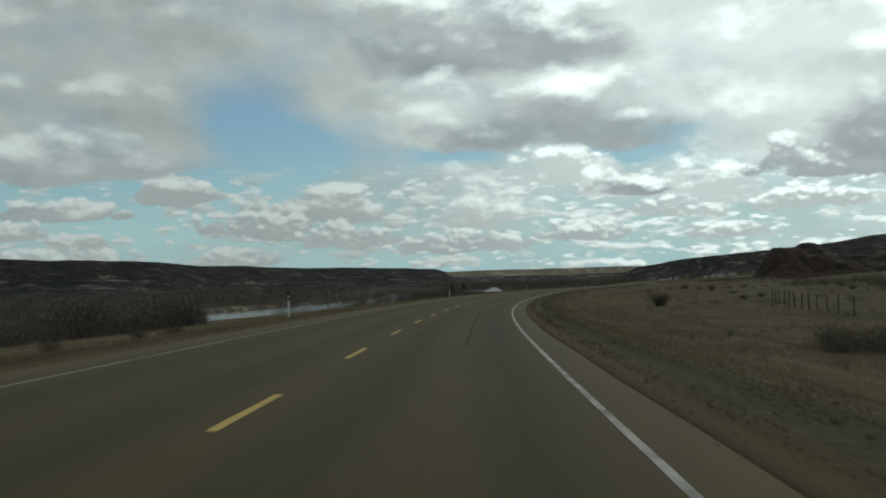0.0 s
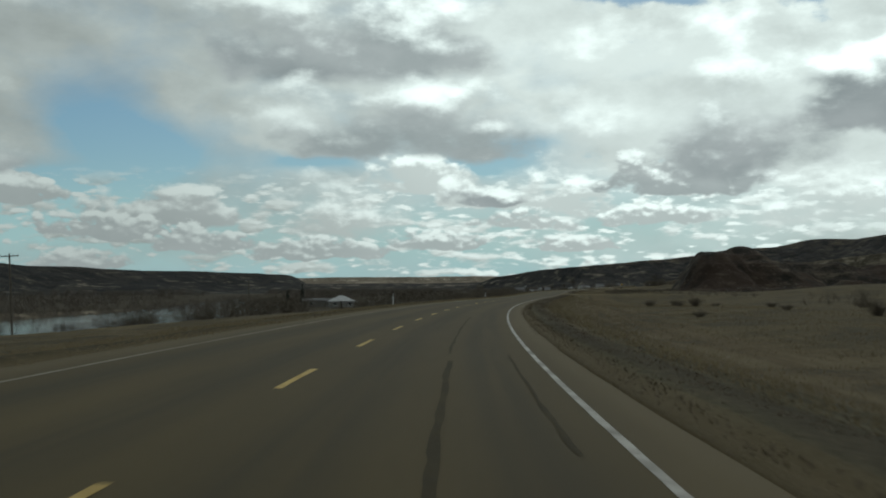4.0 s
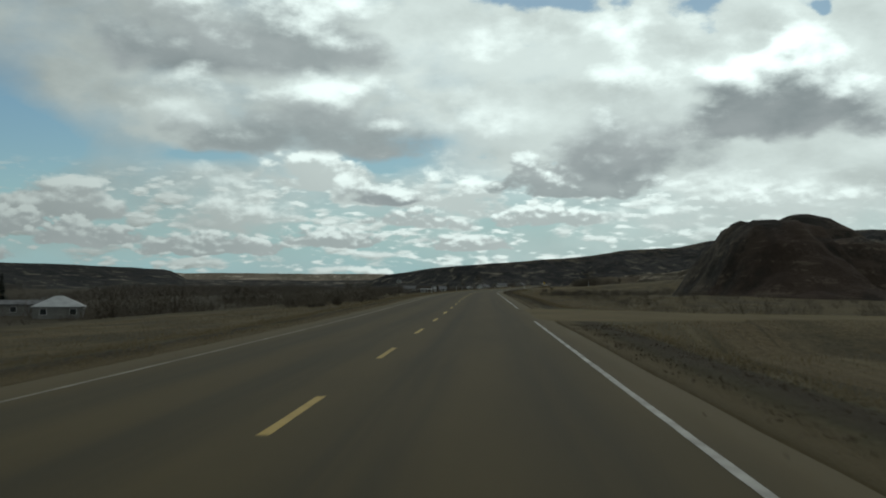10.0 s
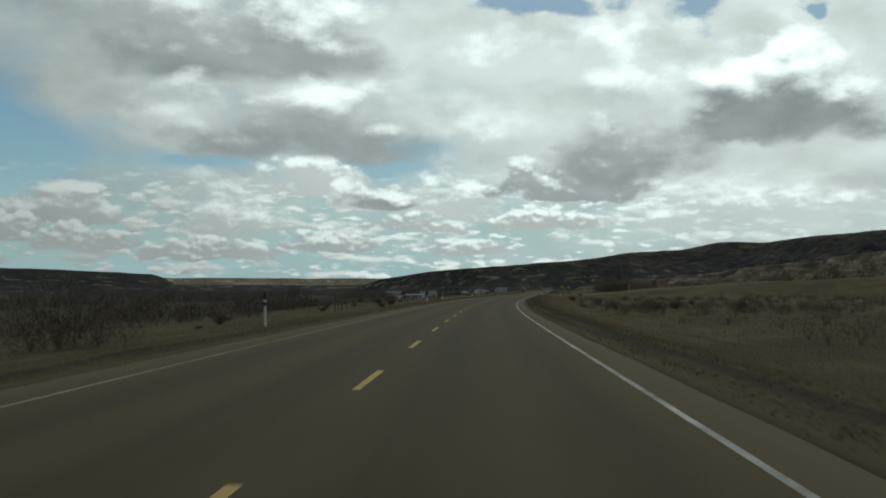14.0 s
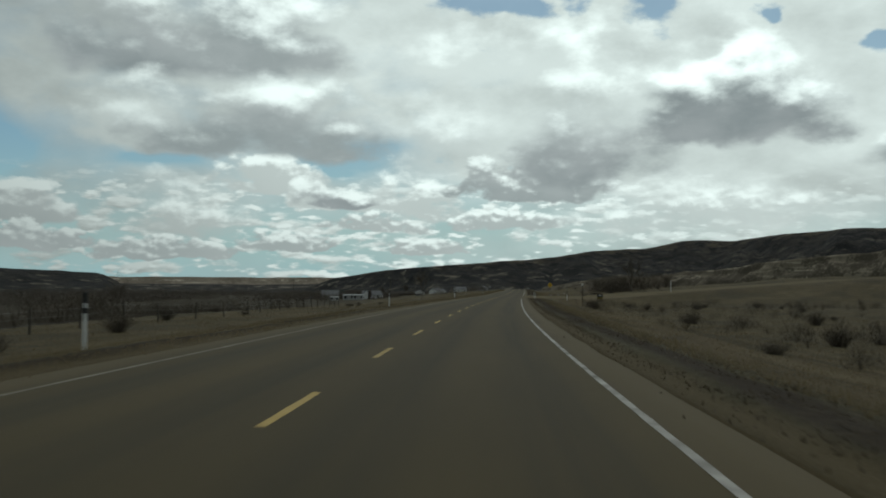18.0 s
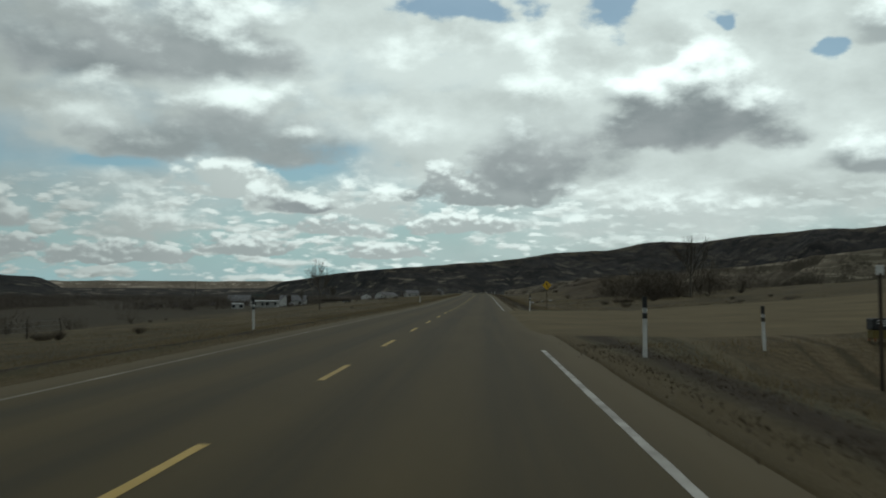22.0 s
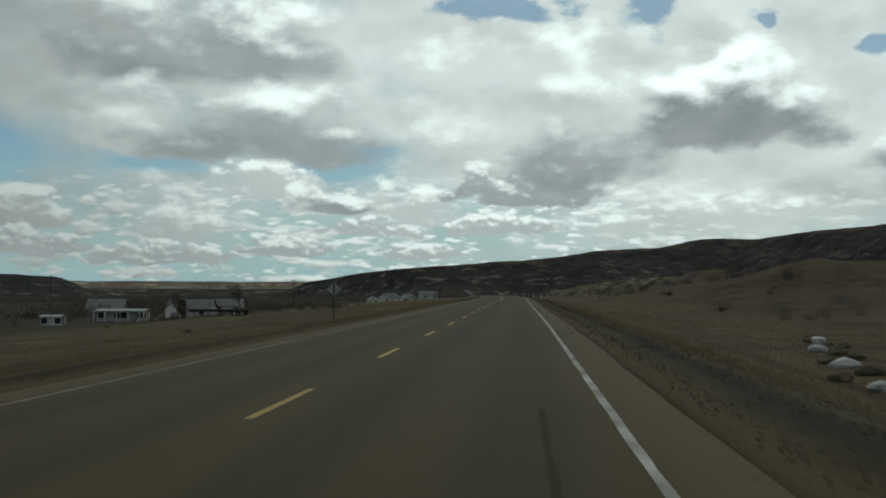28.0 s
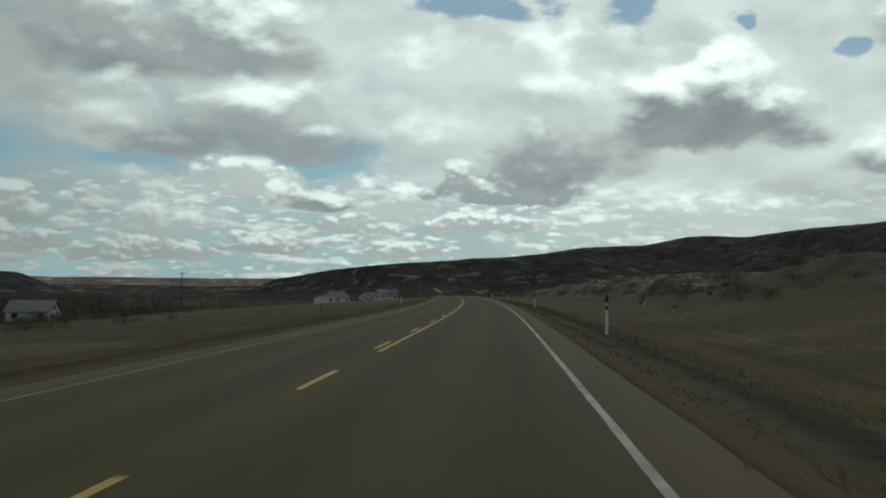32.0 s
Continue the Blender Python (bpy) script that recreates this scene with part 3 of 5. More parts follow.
straw = M_STRAW.node_tree
blade = next(n for n in straw.nodes if n.type == "BSDF_PRINCIPLED")
thin, both = straw.nodes.new("ShaderNodeBsdfTranslucent"), straw.nodes.new("ShaderNodeMixShader")
straw.links.new(blade.inputs["Base Color"].links[0].from_socket, thin.inputs["Color"])
straw.links.new(blade.outputs[0], both.inputs[1])
straw.links.new(thin.outputs[0], both.inputs[2])
straw.links.new(both.outputs[0], next(n for n in straw.nodes if n.type == "OUTPUT_MATERIAL").inputs["Surface"])
M_WEED = material("dead_brown_weeds", ((0.075, 0.058, 0.040), (0.140, 0.108, 0.074)), 5.0, 0.95, 0.1, 3)
M_NEEDLE = material("dark_spruce_needles", ((0.010, 0.016, 0.011), (0.026, 0.036, 0.022)), 0.8, 0.9, 0.2, 9)
M_WHITE = material("weathered_white_paint", ((0.48, 0.48, 0.46), (0.72, 0.71, 0.68)), 0.5, 0.6, 0.2, 10)
M_BLACK = material("matt_black_band", ((0.015, 0.015, 0.015), (0.03, 0.03, 0.03)), 0.3, 0.6, 0.1, 10)
M_WOOD = material("grey_weathered_wood", ((0.055, 0.046, 0.036), (0.13, 0.11, 0.088)), 0.4, 0.9, 0.5, 14, random_tone=0.3)
M_STEEL = material("galvanised_steel", ((0.25, 0.26, 0.26), (0.38, 0.39, 0.39)), 0.4, 0.5, 0.1, 12, metal=0.6)
M_SIGN_BACK = material("bare_aluminium_sign_back", ((0.26, 0.27, 0.27), (0.36, 0.37, 0.37)), 0.5, 0.55, 0.1, 10, metal=0.3)
M_SIGN_YELLOW = material("yellow_sign_face", ((0.62, 0.36, 0.02), (0.72, 0.43, 0.03)), 0.6, 0.5, 0.05, 8)
M_ROOF = material("grey_roof_shingles", ((0.09, 0.092, 0.095), (0.18, 0.182, 0.185)), 1.0, 0.85, 0.4, 14, random_tone=0.2)
M_ROOF_WHITE = material("pale_metal_roof", ((0.26, 0.27, 0.27), (0.42, 0.43, 0.43)), 1.5, 0.6, 0.2, 10)
M_ROOF_GREEN = material("dark_green_roof", ((0.02, 0.035, 0.03), (0.04, 0.06, 0.05)), 1.0, 0.8, 0.3, 12)
M_WALL_WHITE = material("white_siding", ((0.44, 0.44, 0.43), (0.62, 0.61, 0.59)), 1.2, 0.75, 0.3, 14, random_tone=0.1)
M_WALL_GREY = material("grey_siding", ((0.16, 0.15, 0.14), (0.27, 0.26, 0.24)), 1.2, 0.8, 0.3, 14, random_tone=0.2)
M_PANE = material("dark_window_glass", ((0.012, 0.014, 0.016), (0.03, 0.034, 0.038)), 0.5, 0.12, 0.02, 4, spec=0.6)
M_CAR = material("dull_car_paint", ((0.03, 0.03, 0.035), (0.10, 0.09, 0.09)), 0.8, 0.4, 0.05, 6, random_tone=0.5, spec=0.5)
M_RUBBER = material("tyre_rubber", ((0.012, 0.012, 0.012), (0.03, 0.03, 0.03)), 0.2, 0.9, 0.2, 12)
M_BROWN = material("dark_brown_steel", ((0.030, 0.022, 0.016), (0.060, 0.044, 0.032)), 0.4, 0.8, 0.3, 12)
M_OCHRE = material("dull_yellow_panel", ((0.11, 0.085, 0.025), (0.17, 0.13, 0.04)), 0.4, 0.8, 0.2, 10)
M_RUST = material("rusty_orange_metal", ((0.16, 0.06, 0.025), (0.30, 0.12, 0.05)), 0.4, 0.8, 0.4, 12)


def water_material():
    m = bpy.data.materials.new("river_water")
    m.use_nodes = True
    k = Graph(m.node_tree)
    co = k.node("ShaderNodeTexCoord").outputs["Object"]
    rip = k.noise(k.vec("MULTIPLY", co, (0.5, 1.2, 1.0)), 1.0, 4, 0.6)
    return finish(m, k, k.mix(rip, (0.05, 0.055, 0.05), (0.075, 0.08, 0.07)), 0.08, rip, 0.10, 0.2, 0.5)


M_WATER = water_material()


# ======== mesh helpers ========
def mesh_object(name, verts, faces, mat, parent=None, label="", smooth=False):
    me = bpy.data.meshes.new(name)
    me.from_pydata([tuple(v) for v in verts], [], [tuple(f) for f in faces])
    me.materials.append(mat)
    if smooth:
        me.polygons.foreach_set("use_smooth", [True] * len(me.polygons))
    me.update()
    ob = new(name, me)
    if parent is not None:
        ob.parent = parent
    if label:
        ob["label"] = label
    return ob


def array_mesh(name, verts, faces, mat, uv=None, smooth=True):
    """A mesh from arrays: verts (n, 3), faces (m, 3 or 4)."""
    me = bpy.data.meshes.new(name)
    verts, faces = np.asarray(verts, np.float32), np.asarray(faces, np.int32)
    k = faces.shape[1]
    me.vertices.add(len(verts))
    me.vertices.foreach_set("co", verts.ravel())
    me.loops.add(faces.size)
    me.loops.foreach_set("vertex_index", faces.ravel())
    me.polygons.add(len(faces))
    me.polygons.foreach_set("loop_start", np.arange(len(faces), dtype=np.int32) * k)
    if uv is not None:
        layer = me.uv_layers.new(name="road")
        layer.data.foreach_set("uv", np.asarray(uv, np.float32)[faces.ravel()].ravel())
    me.update(calc_edges=True)
    if smooth:
        me.polygons.foreach_set("use_smooth", np.ones(len(faces), dtype=bool))
    me.materials.append(mat)
    me.validate()
    return me


def grid_faces(nu, nv):
    i = np.arange(nu - 1)[:, None] * nv + np.arange(nv - 1)[None]
    return np.stack([i, i + nv, i + nv + 1, i + 1], -1).reshape(-1, 4)[:, ::-1]


def box(bm, size, centre, rot=None, bevel=0.0):
    r = bmesh.ops.create_cube(bm, size=1.0)
    m = Matrix.Translation(centre) @ (rot.to_4x4() if rot else Matrix()) @ Matrix.Diagonal((*size, 1))
    bmesh.ops.transform(bm, matrix=m, verts=r["verts"])
    if bevel:
        es = list({e for v in r["verts"] for e in v.link_edges})
        bmesh.ops.bevel(bm, geom=es, offset=bevel, segments=1, affect="EDGES")
    return r["verts"]


def tube(bm, r0, r1, a, b, seg=8):
    a, b = Vector(a), Vector(b)
    r = bmesh.ops.create_cone(bm, cap_ends=True, segments=seg, radius1=r0, radius2=r1, depth=(b - a).length)
    m = Matrix.Translation((a + b) / 2) @ (b - a).to_track_quat("Z", "Y").to_matrix().to_4x4()
    bmesh.ops.transform(bm, matrix=m, verts=r["verts"])


def part(name, bm, mat, parent=None, label=""):
    me = bpy.data.meshes.new(name)
    bmesh.ops.recalc_face_normals(bm, faces=bm.faces)
    bm.to_mesh(me)
    bm.free()
    me.materials.append(mat)
    ob = new(name, me)
    if parent is not None:
        ob.parent = parent
    if label:
        ob["label"] = label
    return ob


def empty(name, m, label, category, group="", kind=""):
    ob = new(name)
    ob.matrix_world = m
    ob.empty_display_size = 0.3
    return tagged(ob, label, category, group, kind)


# ======== the ground: one sheet from the road's edge to the horizon ========
near_d = np.concatenate([[4.5, 4.75, 4.92, 5.1, 5.3], np.arange(5.6, 12, 0.5), np.arange(12, 30, 1.5), np.arange(30, 80, 3.0), np.arange(80, 200, 7.0), np.geomspace(200, 4200, 24)])
cols = np.concatenate([-near_d[::-1], [-4.48, -2.7, 0, 2.7, 4.48], near_d])
rows_s = np.concatenate([-np.geomspace(60, 330, 8)[::-1], np.arange(-54, 1010, 3.0), np.geomspace(1012, 2990, 40)])
gs, gd = np.meshgrid(rows_s, cols, indexing="ij")
gx, gy = plan(gs, gd)
gz = ground_z(gs, gd)
under = np.abs(gd) < 4.49
gz = np.where(under, road_z(gs) + bank_z(gs, gd) - 0.10, gz)
gx, gy = gx.copy(), gy.copy()
# the last row runs on to the horizon
gx[-1] += math.sin(-MEAN_HEAD) * 1900
gy[-1] += math.cos(MEAN_HEAD) * 1900
gx[0] -= math.sin(-MEAN_HEAD) * 1500
gy[0] -= math.cos(MEAN_HEAD) * 1500
ground = new("ground", array_mesh("ground", np.stack([gx, gy, gz], -1).reshape(-1, 3), grid_faces(*gs.shape), M_GROUND, np.stack([gd, gs], -1).reshape(-1, 2)))
tagged(ground, "dry tan and brown prairie grass valley floor with ditches", "ground", kind="structure")

# ======== the road ========
rs = np.concatenate([np.arange(-330, -30, 10.0), np.arange(-30, 1100, 2.0), np.arange(1100, 2400, 20.0)])
rc = np.array([-4.72, -4.6, -4.2, -3.7, -2.5, -1.2, 0, 1.2, 2.5, 3.7, 4.1, 4.45, 4.57])
a_s, a_d = np.meshgrid(rs, rc, indexing="ij")
edge_wave = 0.12 * (fbm(a_s / 3.0, np.sign(a_d) * 4 + 10, 3, 71) - 0.5)
a_w = a_d + np.where(np.abs(a_d) > 4.4, np.sign(a_d) * edge_wave, 0)
ax, ay = plan(a_s, a_w)
az_ = road_z(a_s) + bank_z(a_s, a_w) - np.where((a_d > 4.5) | (a_d < -4.65), 0.12, 0)
road = new("road", array_mesh("road", np.stack([ax, ay, az_], -1).reshape(-1, 3), grid_faces(*a_s.shape), M_ASPHALT, np.stack([a_w, a_s], -1).reshape(-1, 2)))
tagged(road, "worn brown-grey asphalt two-lane highway with dusty shoulders", "road", kind="structure")


def strip(name, s0, s1, d, width, mat, lift=0.004, step=2.0, wander=0.0, ragged=0.0, seed=1, parent=road, label=""):
    """A painted or poured strip along the road."""
    n = max(2, int(math.ceil((s1 - s0) / step)) + 1)
    s = np.linspace(s0, s1, n)
    mid = d + wander * (fbm(s / 2.3, seed * 3.1, 3, seed) - 0.5)
    wl = width / 2 + ragged * (fbm(s / 0.8, seed + 0.5, 2, seed + 5) - 0.5)
    wr = width / 2 + ragged * (fbm(s / 0.8, seed + 7.5, 2, seed + 9) - 0.5)
    verts = []
    for off in (mid - wl, mid + wr):
        x, y = plan(s, off)
        verts.append(np.stack([x, y, road_z(s) + bank_z(s, off) + lift], -1))
    v = np.stack(verts, 1).reshape(-1, 3)
    ob = new(name, array_mesh(name, v, grid_faces(n, 2), mat, smooth=False))
    ob.parent = parent
    if label:
        ob["label"] = label
    return ob


# yellow dashes: 3 m long, 9 m apart; a solid line joins them towards the last bend
for i in range(-3, 110):
    s0 = DASH_PHASE + 9 * i
    if s0 < 853:
        strip("lane_dash", s0, s0 + 3.0, 0.0, 0.108, M_YELLOW, step=0.75, ragged=0.025, seed=i + 9)
    else:
        strip("lane_dash", s0, s0 + 3.0, -0.13, 0.11, M_YELLOW, step=0.75, ragged=0.02, seed=i + 9)
strip("solid_centre_line", 853, 1100, 0.10, 0.11, M_YELLOW, step=1.5, ragged=0.02, seed=3, label="worn yellow solid line")
for s0, s1 in ((-120, 297.5), (316, 592), (637, 1100)):
    strip("edge_line", s0, s1, 3.70, 0.095, M_WHITE_LINE, step=0.4, ragged=0.022, seed=int(s1) % 50 + 2, label="worn white edge line")
strip("edge_line", -120, 1100, -3.62, 0.085, M_DUSTY_LINE, step=0.5, ragged=0.03, seed=31, label="thin worn white edge line")
# tar that seals cracks in the first bend
for s0, s1, d, w in ((22, 66, 2.1, 0.08), (30, 62, 3.1, 0.03), (70, 92, 1.6, 0.12), (100, 122, 2.05, 0.10), (112, 124, 3.2, 0.05), (124, 150, 2.0, 0.06), (724, 738, 3.0, 0.05)):
    strip("tar_seal", s0, s1, d, w, M_TAR, lift=0.006, step=0.35, wander=0.05, ragged=0.07, seed=int(s0) + 2, label="black tar crack seal")

# ======== gravel approaches, river ========
def apron(s_mid, half, reach, slant, last, seed):
    """A gravel approach: wide at the highway, narrow further off."""
    dd = np.concatenate([[3.95, 4.1, 4.3, 4.5, 4.7, 4.9], np.linspace(5.1, 14, 18), np.linspace(15, reach, int(reach / 3))])
    tt = np.linspace(-1, 1, 15)
    D, T = np.meshgrid(dd, tt, indexing="ij")
    w = last + (half - last) * (1 - sstep(5.5 if half < 15 else 14, 15 if half < 15 else 24, D)) + 0.8 * (fbm(D / 3, T * 2 + seed, 2, seed) - 0.5)
    s = s_mid + slant * np.maximum(D - 8, 0) + T * w
    x, y = plan(s, D)
    z = road_z(s) + np.where(D < 5.0, bank_z(s, D) + 0.004 + 0.03 * sstep(3.95, 4.5, D), ground_h(s, D) + 0.04) - 0.10 * np.abs(T) ** 10
    ob = new("gravel_approach", array_mesh("gravel_approach", np.stack([x, y, z], -1).reshape(-1, 3), grid_faces(*D.shape)[:, ::-1], M_GRAVEL))
    return tagged(ob, "brown packed gravel side road meeting the highway", "gravel road", kind="structure")


for s_mid, half, reach, slant, last in APPROACHES:
    apron(s_mid, half, reach, slant, last, int(half))

w_s = np.arange(-330, 1500, 10.0)
w_mid = np.interp(w_s, [p[0] for p in RIVER], [p[1] for p in RIVER])
w_t = np.linspace(-1, 1, 9)
W_S, W_T = np.meshgrid(w_s, w_t, indexing="ij")
wx_, wy_ = plan(W_S, w_mid[:, None] + W_T * (RIVER_HALF + 7))
water = new("water", array_mesh("water", np.stack([wx_, wy_, np.full_like(wx_, RIVER_Z)], -1).reshape(-1, 3), grid_faces(*W_S.shape), M_WATER))
tagged(water, "calm pale river reflecting the cloudy sky", "river", kind="structure")


# ======== hills ========
def valley_wall(name, centre, rim, toe, mat, label, nu=420, nv=90, seed=1, base=0.0, rough=1.0, back=500, near=None, steep=False):
    """An eroded valley side: rim holds (azimuth to the right, distance, height) as seen from centre; toe its foot's share of that distance."""
    cx, cy = centre
    ang = np.radians([r[0] for r in rim])
    uu = np.linspace(ang[0], ang[-1], nu)
    dist = np.interp(uu, ang, [r[1] for r in rim])
    high = np.interp(uu, ang, [r[2] for r in rim])
    foot = dist * toe if near is None else np.interp(uu, ang, near)
    vv = np.concatenate([np.linspace(0, 1.0, nv - 12), 1 + np.linspace(0.03, 1, 12) ** 1.5])
    if steep:
        vv = np.where(vv < 1, np.where(vv < 0.3, vv * 1.7, 0.51 + (vv - 0.3) * 0.7), vv)
    U, V = np.meshgrid(np.arange(nu), vv, indexing="ij")
    arc = np.cumsum(np.concatenate([[0], np.diff(uu) * dist[1:]]))[:, None]
    span = (dist - foot)[:, None]
    R = foot[:, None] + span * np.minimum(V, 1) + back * np.maximum(V - 1, 0)
    wob = (fbm(arc / 260, V * 1.2, 4, seed) - 0.5)
    v = np.clip(V + 0.22 * wob * (1 - V) * 2, 0, 1.3)
    prof = 0.10 * sstep(0.02, 0.07, v) + 0.10 * sstep(0.2, 0.34, v) + 0.32 * sstep(0.35, 0.78, v) + 0.48 * sstep(0.62, 1.0, v)
    if steep:
        prof = 0.05 * sstep(0.02, 0.10, v) + 0.09 * sstep(0.2, 0.55, v) + 0.16 * sstep(0.56, 0.68, v) + 0.30 * sstep(0.66, 0.86, v) + 0.40 * sstep(0.78, 1.0, v)
    gully = ridged(arc / 110, V * span / 420, 4, seed + 3)
    fine = ridged(arc / 34, V * span / 150, 3, seed + 9)
    slope = sstep(0.0, 0.1, v) * (1 - 0.85 * sstep(0.9, 1.0, V))
    if steep:
        slope = slope * (0.35 + 1.15 * sstep(0.5, 0.7, v))
    Z = base + high[:, None] * prof - high[:, None] * rough * slope * (0.20 * gully + 0.07 * fine) + high[:, None] * 0.10 * slope
    crest = 1 + 0.10 * (fbm(arc / 130, 3.0, 3, seed + 5) - 0.5)
    Z = Z * (1 + (crest - 1) * sstep(0.55, 0.95, V)) - 3.0 * (V <= 0.0) - np.maximum(V - 1, 0) * high[:, None] * 0.12
    x, y = cx + np.sin(uu)[:, None] * R, cy + np.cos(uu)[:, None] * R
    ob = new(name, array_mesh(name, np.stack([x, y, Z], -1).reshape(-1, 3), grid_faces(*Z.shape), mat, np.stack([arc + 0 * V, V], -1).reshape(-1, 2)))
    return tagged(ob, label, "valley wall", kind="structure")


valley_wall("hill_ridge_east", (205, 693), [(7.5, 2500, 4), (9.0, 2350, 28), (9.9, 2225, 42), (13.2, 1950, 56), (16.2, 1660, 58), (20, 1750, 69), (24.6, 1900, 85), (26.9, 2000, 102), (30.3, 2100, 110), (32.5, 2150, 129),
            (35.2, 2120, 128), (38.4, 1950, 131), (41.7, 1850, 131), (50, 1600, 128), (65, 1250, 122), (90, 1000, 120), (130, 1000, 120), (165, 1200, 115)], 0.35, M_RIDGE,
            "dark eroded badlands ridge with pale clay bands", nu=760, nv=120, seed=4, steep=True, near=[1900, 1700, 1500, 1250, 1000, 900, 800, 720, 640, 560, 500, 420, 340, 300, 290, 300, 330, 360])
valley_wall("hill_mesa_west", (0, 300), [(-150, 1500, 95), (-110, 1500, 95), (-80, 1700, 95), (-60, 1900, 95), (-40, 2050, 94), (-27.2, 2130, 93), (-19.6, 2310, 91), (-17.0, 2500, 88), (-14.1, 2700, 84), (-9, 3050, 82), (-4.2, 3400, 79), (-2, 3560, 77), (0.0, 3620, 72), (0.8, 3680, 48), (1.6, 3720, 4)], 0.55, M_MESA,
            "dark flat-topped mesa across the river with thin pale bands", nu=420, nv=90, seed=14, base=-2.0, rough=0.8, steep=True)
valley_wall("hill_badlands_north", (150, 400), [(-9, 3450, 30), (-3, 3450, 34), (2, 3480, 36), (6, 3500, 34), (10, 3450, 36), (15, 3400, 37), (20, 3300, 37)], 0.82, M_BADLANDS,
            "far dark badlands slope with pale gullies", nu=420, nv=50, seed=44, rough=1.0, back=250)
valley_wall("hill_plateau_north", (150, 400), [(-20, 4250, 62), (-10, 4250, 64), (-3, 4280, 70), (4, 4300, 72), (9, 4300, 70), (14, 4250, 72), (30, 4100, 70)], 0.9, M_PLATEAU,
            "far plateau edge on the horizon, coloured pale as if sunlit", nu=400, nv=40, seed=24, rough=0.7, back=300)

# the butte beside the road and the spur behind it
b_s, b_d = np.meshgrid(np.arange(372, 520, 1.3), np.concatenate([np.arange(20, 90, 1.3), np.arange(90, 330, 3.0)]), indexing="ij")


def dome(s, d, s0, d0, up, down, left, right, high, top=0.12):
    q = np.sqrt(((s - s0) / np.where(s > s0, up, down)) ** 2 + ((d - d0) / np.where(d < d0, left, right)) ** 2)
    q = q + 0.22 * (fbm(s / 16, d / 16, 3, 61) - 0.5)
    return high * (0.55 * (1 - sstep(top, 1.0, q)) + 0.45 * (1 - np.clip((q - top) / (1 - top), 0, 1)))


b_h = np.maximum(dome(b_s, b_d, 440, 57, 36, 44, 25, 38, 15.4, 0.0), dome(b_s, b_d, 431, 48, 30, 42, 15.5, 20, 13.6, 0.30))
b_h = b_h + 0.9 * np.exp(-(((b_s - 440) / 5) ** 2 + ((b_d - 57.5) / 4) ** 2))
spur_mid = 452 + 0.10 * (b_d - 57) + 14 * (fbm(b_d / 40, 2.0, 2, 62) - 0.5)
spur = (11.0 + 7 * sstep(85, 220, b_d)) * (1 - sstep(0.12, 1.0, np.abs(b_s - spur_mid) / (40 + 0.06 * b_d))) * sstep(44, 80, b_d)
b_h = np.maximum(b_h, spur * (0.78 + 0.45 * fbm(b_d / 22, 5.0, 3, 63)))
cuts = 4.6 * ridged(b_s / 15, b_d / 15, 4, 64) + 2.2 * ridged(b_s / 5, b_d / 5, 3, 65) - 3.1
b_h = b_h - sstep(0.3, 5, b_h) * cuts * (1 - 0.75 * sstep(11.5, 14.5, b_h))
terrace = 0.22 * np.sin(b_h * 2.3) * sstep(1, 4, b_h)
b_h = b_h + terrace
bx, by = plan(b_s, b_d)
bz = road_z(b_s) - 2.6 + b_h + 1.2 * sstep(0, 2, b_h)
butte = new("butte", array_mesh("butte", np.stack([bx, by, bz], -1).reshape(-1, 3), grid_faces(*b_s.shape), M_BUTTE))
tagged(butte, "dark red-brown clay butte with eroded gullies beside the highway", "butte", kind="structure")


# the cut bank across the river, and clay banks on the right
def clay_bank(name, line, high, depth, label, seed, mat, back=30.0, face=1.0):
    """A steep eroded bank along a line of (s, d); its face looks towards the road. face: -1 when the bank lies left of the road."""
    ls, ld = [p[0] for p in line], [p[1] for p in line]
    n = 160
    t = np.linspace(0, 1, n)
    ss, dd = np.interp(t * (len(line) - 1), range(len(line)), ls), np.interp(t * (len(line) - 1), range(len(line)), ld)
    hh = np.interp(t * (len(line) - 1), range(len(line)), high)
    v = np.concatenate([np.linspace(0, 1, 20), 1 + np.linspace(0.1, 1, 8)])
    T, V = np.meshgrid(t, v, indexing="ij")
    px, py = plan(ss, dd)
    run = np.concatenate([[0], np.cumsum(np.hypot(np.diff(px), np.diff(py)))])
    nx, ny = np.gradient(py), -np.gradient(px)
    ln = np.hypot(nx, ny)
    nx, ny = nx / ln * face, ny / ln * face
    arc = run[:, None]
    off = depth * np.minimum(V, 1) + back * np.maximum(V - 1, 0) + 5.0 * (fbm(arc / 22, V, 3, seed) - 0.5) * depth / 8
    rise = sstep(0.0, 0.9, V) * 0.75 + 0.25 * sstep(0.25, 0.5, V)
    gul = ridged(arc / 9.0, V * 1.3, 3, seed + 2)
    z0 = ground_z(ss, dd)[:, None] - 0.8
    Z = z0 + 0.8 * sstep(0, 0.1, V) + hh[:, None] * rise * (1 - 0.35 * gul * (1 - sstep(0.85, 1.0, V))) * np.sin(np.pi * np.clip(T, 0.02, 0.98)) ** 0.25 - np.maximum(V - 1, 0) ** 2 * hh[:, None] * 1.1
    Z = Z + 0.5 * (fbm(arc / 6, V * 4, 3, seed + 7) - 0.5)
    ob = new(name, array_mesh(name, np.stack([px[:, None] + nx[:, None] * off, py[:, None] + ny[:, None] * off, Z], -1).reshape(-1, 3), grid_faces(*Z.shape), mat))
    return tagged(ob, label, "clay bank", kind="structure")


